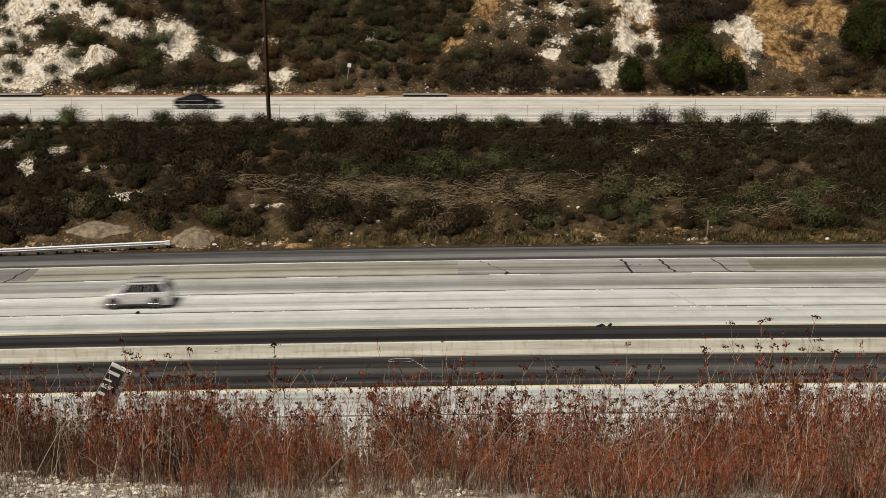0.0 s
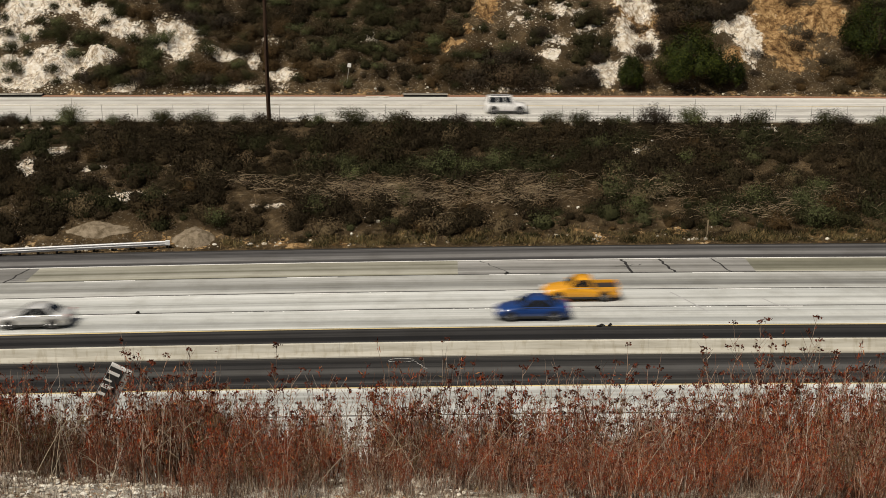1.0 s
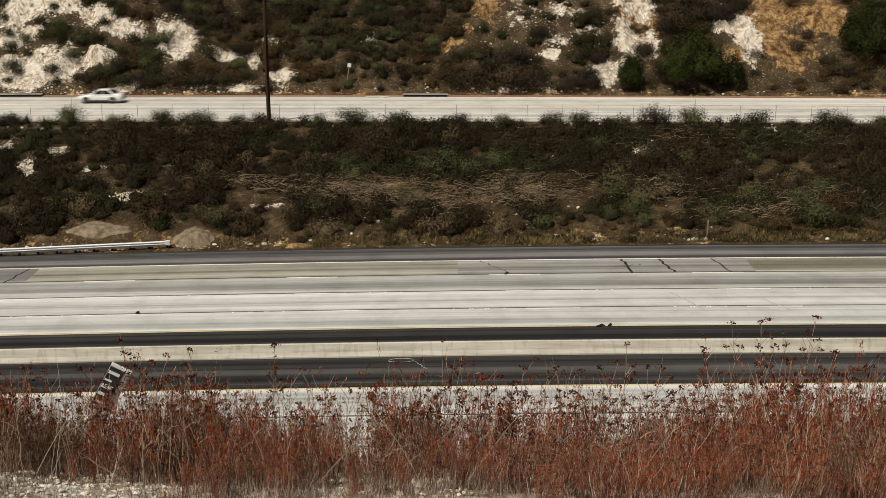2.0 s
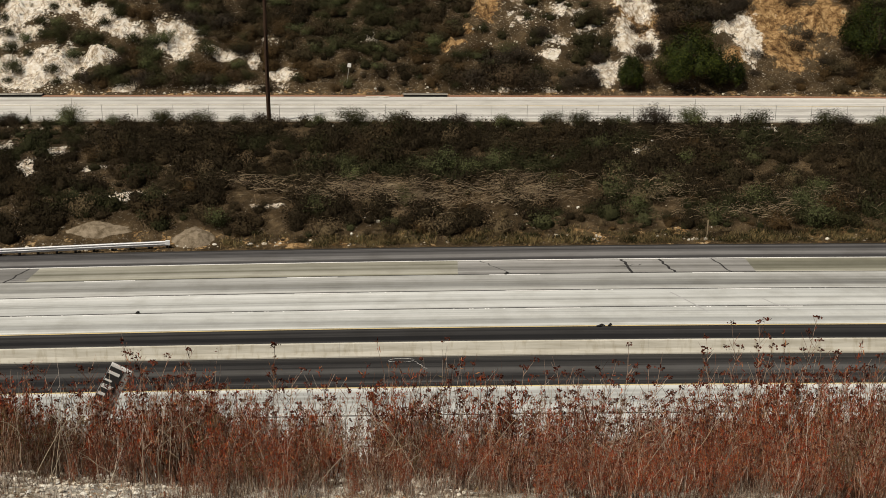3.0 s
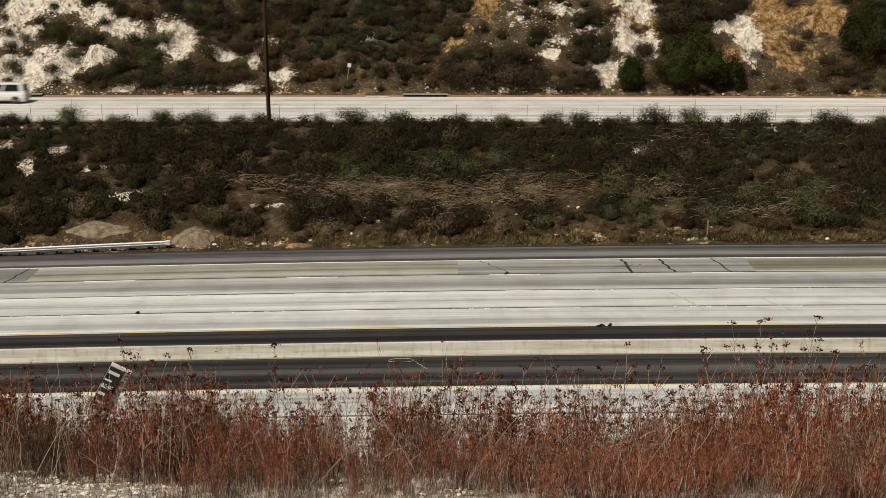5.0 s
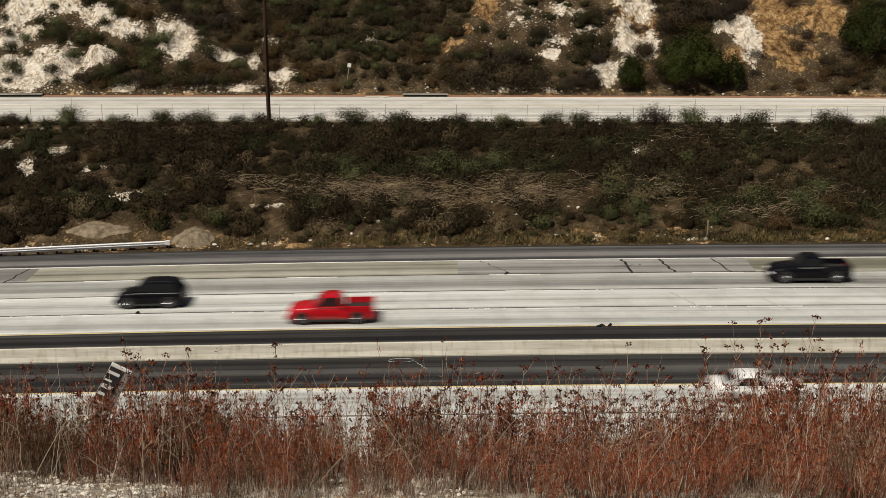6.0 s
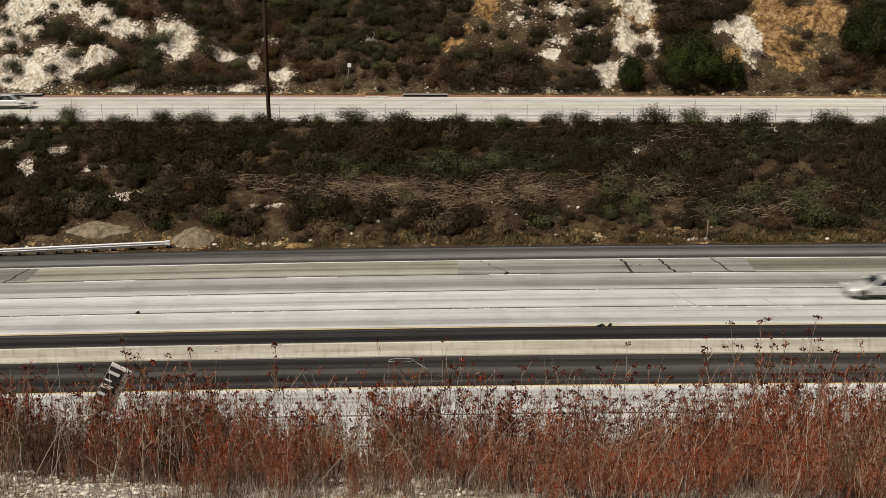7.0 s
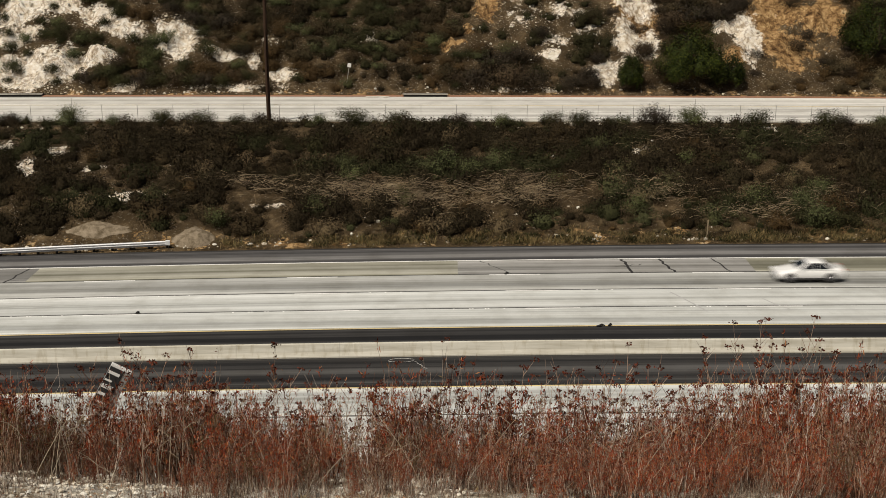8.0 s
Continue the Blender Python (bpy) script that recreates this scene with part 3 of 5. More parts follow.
# ---- plants ----
def bush_arrays(rng, r, h, n_leaf, size, clumps=14, twigs=16, slim=0.5):
    """Foliage and twigs of an uneven dome of scrub, base at the origin."""
    th = rng.uniform(0, 2 * np.pi, clumps)
    rr = r * np.sqrt(rng.uniform(0.02, 1, clumps)) * 0.85
    top = h * (1 - 0.55 * (rr / r) ** 2) * rng.uniform(0.55, 1.05, clumps)
    c = np.stack([rr * np.cos(th), rr * np.sin(th), top * rng.uniform(0.35, 0.95, clumps)], 1)
    pick = rng.integers(0, clumps, n_leaf)
    spread = np.array([r * 0.24, r * 0.24, h * 0.17])
    p = c[pick] + np.clip(rng.normal(size=(n_leaf, 3)), -1.5, 1.5) * spread
    p[:, 2] = np.abs(p[:, 2])
    pieces = []
    for k in range(twigs):
        tip = c[k % clumps] * np.array([1.1, 1.1, 1.0]) + rng.normal(size=3) * spread * 0.9
        tip[2] = abs(tip[2]) * 1.08 + 0.1
        mid = tip * np.array([0.35, 0.35, 0.55]) + rng.normal(0, 0.05 * r, 3)
        pieces.append(tube([(0, 0, -0.15), mid, tip], [0.022 * r, 0.013 * r, 0.005 * r], 3))
    out = (p - c[pick]) / spread * 0.5 + (p - np.array([0, 0, h * 0.3])) / np.array([r, r, h])
    # the dense inner mass of fine twigs, a lumpy dome
    ring, seg = 6, 11
    up, round_ = np.meshgrid(np.linspace(-0.25, 1.0, ring) * np.pi / 2, np.arange(seg) * 2 * np.pi / seg, indexing="ij")
    out_way = np.stack([np.cos(up) * np.cos(round_), np.cos(up) * np.sin(round_), np.sin(up)], -1)
    lump = 1 + rng.normal(0, 0.13, (ring, seg, 1))
    lump[-1] = lump[-1].mean()
    dome = (out_way * lump * np.array([r * 0.47, r * 0.47, h * 0.40]) + np.array([0, 0, h * 0.05])).reshape(-1, 3)
    i, j = np.meshgrid(np.arange(ring - 1) * seg, np.arange(seg), indexing="ij")
    k = (j + 1) % seg
    core = dome, np.stack([i + j, i + k, i + seg + k, i + seg + j], -1).reshape(-1, 4)
    return leaves(p, size, rng, 0.4, slim, out), join(pieces), core


def bush_meshes(name, rng, material, **k):
    (lv, lf), (tv, tf), _ = bush_arrays(rng, **k)
    return mesh_from(name + "_foliage", lv, lf, [material]), mesh_from(name + "_twigs", tv, tf, [M_TWIG])


def build_bush(name, meshes, label, category, group, at):
    b = thing(name, label, category, group, at=at)
    tagged(part("foliage", meshes[0], None, b), kind="stuff")
    tagged(part("branchwork", meshes[1], None, b), kind="stuff")
    return b


def scaled(p, k, rz=0.0, kz=None):
    return Matrix.LocRotScale(p, Euler((0, 0, rz)), (k, k, kz or k))


def place_copy(ob, m):
    c = copy_thing(ob, m)
    c.matrix_basis = m
    return c


class Mass:
    """Many alike plants joined into one mesh, each with a tone of its own."""

    def __init__(self, mats):
        self.mats, self.v, self.f, self.m, self.t, self.o = mats, [], [], [], [], 0

    def add(self, arrays, base, k, a, kz, tone):
        rot = np.array([[k * math.cos(a), -k * math.sin(a), 0], [k * math.sin(a), k * math.cos(a), 0], [0, 0, kz]])
        for i, (v, f) in enumerate(arrays):
            self.v.append(v @ rot.T + np.array(base))
            self.f.append(f + self.o)
            self.m.append(np.full(len(f), min(i, len(self.mats) - 1)))
            self.t.append(np.full(len(v), tone, np.float32))
            self.o += len(v)

    def done(self, name, label, category):
        me = mesh_from(name, np.concatenate(self.v), np.concatenate(self.f), self.mats, np.concatenate(self.m), smooth_shade=True)
        me.attributes.new("tone", "FLOAT", "POINT").data.foreach_set("value", np.concatenate(self.t))
        return tagged(new(name, me), label, category, kind="stuff")


def build_slope_brush():
    """The dense dry brush of the cutting between the two roads."""
    rng = np.random.default_rng(21)
    kinds = [bush_arrays(rng, 1.0, 1.0, 600, 0.098, 22, 12, rng.uniform(0.45, 0.8)) for _ in range(10)]
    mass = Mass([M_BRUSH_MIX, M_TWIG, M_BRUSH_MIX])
    for row in np.arange(89.8, 112.2, 0.98):
        for col in np.arange(-58, 58, 1.22):
            s, w = col + rng.normal(0, 0.5), row + rng.normal(0, 0.4)
            if abs(s + 27.8) < 3.6 and w < 91.6 or abs(s + 20) < 2.3 and w < 91.0:
                continue
            if w > 111.4 or w < 89.3 + 1.2 * fbm(s * 0.2, 3.0, 31):
                continue
            if blobs(CUT_CHALK, s, w - 0.9) > 0.25 and rng.random() < 0.95:
                continue
            if fbm(s * 0.3, w * 0.4, 41) > 0.17 and rng.random() < 0.8:
                continue
            patch = float(fbm(s * 0.13 + 9, w * 0.22, 51)) + rng.normal(0, 0.05)
            low = float(smooth(99, 93, w) * smooth(-14, -2, s))
            u = rng.random()
            if u < 0.03 + 0.10 * low:
                tone = 6
            elif u < 0.07 + 0.22 * low:
                tone = 7 if rng.random() < 0.6 else 2
            else:
                tone = 5 if patch > 0.13 else (4 if patch > 0.085 else (0 if patch > 0.0 else (1 if patch > -0.06 else (3 if patch > -0.10 else 0))))
            k = (0.55 + 1.25 * rng.random() ** 1.7) * (1.0 if w < 108.3 else 0.6)
            mass.add(kinds[rng.integers(0, 10)], on_ground(s, w, -0.05), k, rng.uniform(0, 6.28), k * rng.uniform(0.85, 1.45), (tone + rng.uniform(0.25, 0.75)) / 8)
    for s, w in zip(rng.uniform(-17.5, 52, 210), 88.3 + np.abs(rng.normal(0, 0.8, 210))):
        k = rng.uniform(0.22, 0.62)
        mass.add(kinds[rng.integers(0, 10)], on_ground(s, w, -0.03), k, rng.uniform(0, 6.28), k * rng.uniform(0.6, 0.95), ((2, 5, 4, 7, 7, 1)[rng.integers(0, 6)] + rng.uniform(0.25, 0.75)) / 8)
    mass.done("brush", "dense dry brown and olive brush covering the cutting", "brush")


build_slope_brush()


def build_crest_bushes():
    rng = np.random.default_rng(33)
    kinds = []
    for k in range(4):
        meshes = bush_meshes("crest_bush", rng, (M_BRUSH_OLIVE, M_BRUSH_DARK, M_BRUSH_GREEN, M_BRUSH_OLIVE)[k], r=1.15, h=1.5, n_leaf=3600, size=0.085, clumps=26, twigs=44, slim=0.4)
        kinds.append(build_bush("bush", meshes, "dark olive scrub bush standing at the crest beside the fence", "bush", "bushes along the crest", scaled(on_ground(-62 - 3 * k, 110.8), 0.8)))
    n = 0
    for px_s, size in ((-48.5, 1.1), (-42, 1.0), (-36, 1.35), (-27.5, 1.15), (-23.5, 1.1), (-17.7, 1.0), (-12, 0.8), (-8.9, 1.35), (-4.6, 1.15), (1.5, 1.0), (5.7, 0.95), (10.5, 1.0), (12.9, 1.15), (20.4, 1.45), (24.2, 1.35), (30.3, 1.25), (37.0, 1.25), (38.6, 0.9), (-32, 0.8), (-20, 0.8), (16, 0.7), (33.5, 0.7), (42, 0.9), (-51, 1.0), (46, 1.0)):
        w = 110.9 + rng.uniform(-0.5, 0.3)
        place_copy(kinds[n % 4], scaled(on_ground(px_s, w, -0.1), size * 1.15, rng.uniform(0, 6.28), size * 1.08))
        n += 1


build_crest_bushes()


def build_hill_bushes():
    rng = np.random.default_rng(44)
    kinds = []
    for k in range(7):
        m = (M_BRUSH_DARK, M_BRUSH_BROWN, M_BRUSH_OLIVE, M_BRUSH_DARK, M_BRUSH_BROWN, M_BRUSH_OLIVE, M_BRUSH_GREEN)[k]
        meshes = bush_meshes("hill_bush", rng, m, r=1.3, h=1.3, n_leaf=1900, size=0.118, clumps=30, twigs=16, slim=0.5)
        words = ("dark leafless", "dry brown", "dusty olive", "dark leafless", "dry brown", "dusty olive", "grey-green")[k]
        kinds.append(build_bush("bush", meshes, words + " scrub bush on the steep hillside", "bush", "bushes on the hillside", scaled(on_ground(-66 - 4 * k, 134), 1.0)))
    arrays = [bush_arrays(rng, 1.3, 1.3, 800, 0.125, 26, 10, 0.6) for _ in range(6)]
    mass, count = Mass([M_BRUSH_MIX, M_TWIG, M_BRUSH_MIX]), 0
    for s, w, k in ((-51.8, 138.4, 0.71), (-46.8, 136.4, 0.71), (-45.8, 138.5, 0.61), (-44.0, 135.5, 0.91), (-48.2, 135.0, 0.76), (-49.7, 134.1, 0.86), (-47.4, 133.1, 0.56), (-44.1, 130.6, 0.76), (-43.4, 129.8, 0.61), (-41.5, 134.7, 1.02), (-40.0, 134.9, 0.81), (-39.4, 136.4, 0.71), (-38.3, 137.5, 0.71), (-34.0, 134.5, 1.02), (-32.9, 133.2, 0.86)):
        place_copy(kinds[(2, 5, 2, 5, 6)[count % 5]], scaled(on_ground(s, w, -0.15), k, count, k * 1.35))
        count += 1
    for s, w, k in ((-39.7, 130.0, 1.12), (-38.1, 130.4, 1.32), (-36.8, 132.2, 1.32), (-36.1, 129.8, 1.12), (-34.0, 129.7, 1.42), (-31.8, 129.8, 1.32), (-30.1, 129.8, 1.42), (-28.3, 130.0, 1.22), (-26.7, 129.9, 1.22), (-25.0, 130.0, 1.02), (-23.6, 130.8, 1.02), (-27.1, 133.2, 1.22), (-23.0, 133.9, 1.12), (-22.2, 130.8, 0.91), (-29.3, 132.0, 0.6)):
        place_copy(kinds[(2, 1, 5, 0)[count % 4]], scaled(on_ground(s, w, -0.15), k, count, k * 1.15))
        count += 1
    for s, w, k in ((7.5, 129.8, 2.1), (9.7, 129.7, 1.7), (6.0, 131.6, 1.73), (3.7, 129.7, 1.73), (1.8, 129.7, 1.42), (8.6, 132.4, 1.5), (14.2, 129.5, 1.4), (16.1, 129.8, 1.3), (26.0, 135.8, 1.83), (28.9, 137.3, 2.0), (31.8, 138.0, 1.6), (33.6, 138.6, 1.3), (40.6, 134.5, 1.12), (41.6, 135.5, 0.91), (21.8, 137.3, 0.56), (23.4, 137.2, 0.56), (40.7, 139.6, 1.1), (-28.9, 137.4, 1.5), (-25.5, 136.9, 1.5), (-32.2, 138.2, 1.2)):
        place_copy(kinds[(0, 3, 1, 0)[count % 4]], scaled(on_ground(s, w, -0.15), k, count, k * 1.05))
        count += 1
    for row in np.arange(129.4, 147.5, 1.0):
        for col in np.arange(-58, 58.5, 1.4):
            s, w = col + rng.normal(0, 0.55), row + rng.normal(0, 0.40)
            bare = max(float(blobs(t, s, w + d)) for t in (CHALK, OCHRE) for d in (0.0, 0.9))
            edge = 0.30 + 0.5 * float(fbm(s * 0.35, w * 0.35, 57))
            if w < 129.2 or rng.random() < 0.04 or (bare > edge and rng.random() < 0.95):
                continue
            if w < 130.3 and rng.random() < 0.35:
                continue
            stony = 3 < s < 21 and w > 133.5
            if stony and rng.random() < 0.66:
                continue
            k = (0.55 + 0.85 * rng.random()) * (0.75 if w < 130.5 else 1.0)
            a = rng.uniform(0, 6.28)
            patch = float(fbm(s * 0.10 + 3, w * 0.15, 59)) + rng.normal(0, 0.05)
            if (bare > 0.12 or rng.random() < 0.10) and count < 210:
                pick = (2, 5, 6, 2)[rng.integers(0, 4)] if s < 10 else (0, 1, 3, 4)[rng.integers(0, 4)]
                place_copy(kinds[pick], scaled(on_ground(s, w, -0.15), k * 0.85, a, k * rng.uniform(0.75, 1.15)))
                count += 1
                continue
            tone = 6 if rng.random() < 0.04 else (4 if patch > 0.09 else (1 if patch > 0.03 else (0 if patch > -0.04 else (3 if patch > -0.10 else 2))))
            if s > 30 and w < 135:
                tone = (2, 3, 2, 7)[rng.integers(0, 4)]
            mass.add(arrays[rng.integers(0, 6)], on_ground(s, w, -0.15), k, a, k * rng.uniform(0.75, 1.2), (tone + rng.uniform(0.25, 0.75)) / 8)
    mass.done("brush", "dark dry brush covering the steep hillside", "brush")


build_hill_bushes()


def build_tree(s, w, r, h, n, label, seed):
    rng = np.random.default_rng(seed)
    t = thing("tree", label, "tree", "green trees on the hillside", at=Matrix.Translation(on_ground(s, w, -0.2)))
    pieces = [tube([(0, 0, -0.3), (0.1, 0, h * 0.25), (-0.1, 0.1, h * 0.6)], [0.035 * h, 0.028 * h, 0.012 * h], 8)]
    clumps = 64
    th = rng.uniform(0, 6.28, clumps)
    rr = r * np.sqrt(rng.uniform(0, 1, clumps)) * 0.86
    dome = h * np.sqrt(np.clip(1 - (rr / r) ** 2, 0.12, 1)) * rng.uniform(0.76, 1.02, clumps)
    c = np.stack([rr * np.cos(th), rr * np.sin(th), dome * rng.uniform(0.22, 0.90, clumps)], 1)
    for k in range(clumps):
        mid = c[k] * np.array([0.45, 0.45, 0.5]) + rng.normal(0, 0.15, 3)
        pieces.append(tube([(0, 0, h * 0.12), mid, c[k]], [0.016 * h, 0.009 * h, 0.003 * h], 5))
    v, f = join(pieces)
    part("trunk", mesh_from("trunk", v, f, [M_TWIG], smooth_shade=True), None, t, "dark branching trunk")
    pick = rng.integers(0, clumps, n)
    girth = rng.uniform(0.65, 1.35, clumps)[pick][:, None]
    p = c[pick] + rng.normal(size=(n, 3)) * np.array([r * 0.095, r * 0.095, h * 0.07]) * girth
    p[:, 2] = np.maximum(p[:, 2], 0.05)
    out = (p - c[pick]) / np.array([r * 0.13, r * 0.13, h * 0.085]) * 0.6 + p / np.array([r, r, h]) * 1.2
    lv, lf = leaves(p, 0.2, rng, 0.3, 0.6, out)
    part("crown", mesh_from("crown", lv, lf, [M_TREE]), None, t, "dense dark green leaves")


build_tree(27.6, 130.6, 4.5, 6.9, 14000, "large rounded dark green tree beside the upper road", 61)
build_tree(31.6, 129.9, 2.2, 4.8, 5000, "dark green tree merging with its larger neighbour", 64)
build_tree(20.9, 129.8, 1.7, 4.1, 4200, "small dark green tree beside the upper road", 62)
build_tree(49.2, 133.4, 4.5, 8.8, 14000, "large dark green tree on the ochre bank", 63)


def build_green_shrubs():
    rng = np.random.default_rng(66)
    kinds = []
    for k in range(2):
        meshes = bush_meshes("green_shrub", rng, M_BRUSH_GREEN, r=1.1, h=1.9, n_leaf=1600, size=0.11, clumps=22, twigs=16, slim=0.5)
        kinds.append(build_bush("bush", meshes, "fresh grey-green shrub standing out of the dry brush", "bush", "green shrubs on the cutting", scaled(on_ground(-64 - 3 * k, 97), 1.0)))
    for n, (s, w, k) in enumerate(((0.3, 99.6, 1.3), (4.6, 99.4, 1.1), (2.4, 98.6, 0.9), (15.7, 91.6, 0.95), (25.6, 92.6, 1.05), (30.0, 89.3, 1.25), (31.4, 94.2, 1.0), (-18.4, 90.4, 0.9), (-8.0, 97.2, 0.9), (21.5, 100.5, 0.8), (9.5, 96.0, 0.8), (29.0, 91.5, 1.1))):
        place_copy(kinds[n % 2], scaled(on_ground(s, w, -0.1), k * 1.15, n * 1.3, k * 1.2))


build_green_shrubs()


def build_roadside_weeds():
    """Low dry weeds and straw at the foot of the cutting, and heaps of pale cut branches on it."""
    rng = np.random.default_rng(71)
    vs, fs, ms, o = [], [], [], 0

    def add(v, f, m):
        nonlocal o
        vs.append(v)
        fs.append(f + o)
        ms.append(np.full(len(f), m))
        o += len(v)

    for _ in range(620):
        s, w = rng.uniform(-17.5, 56), 87.5 + abs(rng.normal(0, 0.9))
        if fbm(s * 0.4, w, 81) < -0.10:
            continue
        base = np.array(on_ground(s, w))
        n = 60
        p = base + rng.normal(size=(n, 3)) * np.array([0.32, 0.25, 0.05])
        v, f = leaves(p, rng.uniform(0.22, 0.5), rng, 1.6, 0.10)
        add(v, f, 0 if rng.random() < 0.75 else 1)
    me = mesh_from("weeds", np.concatenate(vs), np.concatenate(fs), [M_DRY_GRASS, M_BRUSH_OLIVE], np.concatenate(ms))
    tagged(new("weeds", me), "low dry yellow-brown weeds at the shoulder's edge", "weeds", kind="stuff")
    vs, fs, ms, o = [], [], [], 0
    for s0, w0, rs, rw, n in ((-6.5, 94.6, 6.5, 1.9, 900), (7.0, 94.8, 4.2, 2.0, 900), (-1.0, 93.0, 5.0, 1.4, 500), (18, 94.5, 4, 2.0, 200), (30, 93.0, 5, 1.6, 260), (26, 90.5, 6, 0.8, 220), (-16, 96, 4, 1.0, 160), (41, 94, 4, 1.6, 200), (33, 104, 6, 2.0, 90), (21, 105, 6, 2.5, 110)):
        for _ in range(n):
            s, w = rng.normal(s0, rs * 0.55), rng.normal(w0, rw * 0.55)
            if w < 88.5:
                continue
            c = np.array(on_ground(s, w)) + np.array([0, 0, rng.uniform(0.45, 1.25)])
            a = rng.normal(0, 0.7)
            d = np.array([math.cos(a), rng.normal(0, 0.3), math.sin(a) * 0.55]) * rng.uniform(0.4, 1.3)
            v, f = tube([c - d * 0.5, c + np.array([0, 0, rng.uniform(0, 0.15)]), c + d * 0.5], [0.016, 0.014, 0.007], 3)
            add(v, f, 0)
    me = mesh_from("cut_branches", np.concatenate(vs), np.concatenate(fs), [M_STRAW], np.concatenate(ms))
    tagged(new("cut_branches", me), "heaps of pale dry cut branches lying on the brush", "branches", kind="stuff")


build_roadside_weeds()


def rock_arrays(rng, n, place, size):
    bm = bmesh.new()
    bmesh.ops.create_icosphere(bm, subdivisions=1, radius=1.0)
    ico = np.array([v.co for v in bm.verts])
    tri = np.array([[v.index for v in f.verts] for f in bm.faces])
    bm.free()
    vs, fs, o = [], [], 0
    for _ in range(n):
        s, w = place()
        k = size() * np.array([rng.uniform(0.7, 1.4), rng.uniform(0.7, 1.4), rng.uniform(0.45, 0.9)])
        v = ico * k * rng.uniform(0.75, 1.2, (len(ico), 1))
        vs.append(v + np.array(on_ground(s, w, 0.25 * float(k[2]))))
        fs.append(tri + o)
        o += len(v)
    return np.concatenate(vs), np.concatenate(fs)


def build_rubble():
    rng = np.random.default_rng(91)
    v, f = rock_arrays(rng, 8500, lambda: (rng.uniform(-6.8, 6.8) if rng.random() < 0.4 else rng.uniform(-6.5, 0.3), rng.uniform(9.2, 13.2)), lambda: 0.006 + 0.029 * rng.random() ** 4)
    tagged(new("rubble", mesh_from("rubble", v, f, [M_ROCK])), "small pale chalk rubble under the shrubs", "rubble", kind="stuff")

    n = 20000
    s, w = rng.uniform(-6.8, 6.8, n), rng.uniform(8.8, 13.4, n)
    keep = fbm(s * 1.3, w * 1.3, 151) > -0.06
    c = bent(s, w, ground_z(s, w) + rng.uniform(0.0, 0.03, n))[keep]
    v, f = leaves(c, 0.045, rng, 0.0, 0.18)
    tagged(new("litter", mesh_from("litter", v, f, [M_BROWN_LEAF])), "dry brown leaf and twig litter on the chalk", "litter", kind="stuff")

    def on_chalk():
        while True:
            s, w = (rng.uniform(-56, -16), rng.uniform(128.2, 141)) if rng.random() < 0.75 else (rng.uniform(-16, 56), rng.uniform(128.2, 140))
            if (w < 129.8 and rng.random() < 0.35) or (chalk_at(s, w) > 0.3 and rng.random() < 0.5) or (3 < s < 19 and w > 132.5 and (blobs(SPECKLED, s, w) > 0.3 or rng.random() < 0.4)):
                return s, w

    v, f = rock_arrays(rng, 2600, on_chalk, lambda: 0.03 + 0.17 * rng.random() ** 4)
    tagged(new("rubble", mesh_from("rubble", v, f, [M_ROCK])), "pale fallen rocks below the chalk faces", "rubble", kind="stuff")

    def on_slope():
        while True:
            s, w = rng.uniform(-54, 54), rng.uniform(87.6, 111.5)
            if w < 88.8 or blobs(CUT_CHALK, s, w) > 0.3 or rng.random() < 0.05:
                return s, w

    v, f = rock_arrays(rng, 900, on_slope, lambda: 0.04 + 0.16 * rng.random() ** 3)
    tagged(new("rubble", mesh_from("rubble", v, f, [M_ROCK])), "scattered pale stones among the brush", "rubble", kind="stuff")


build_rubble()


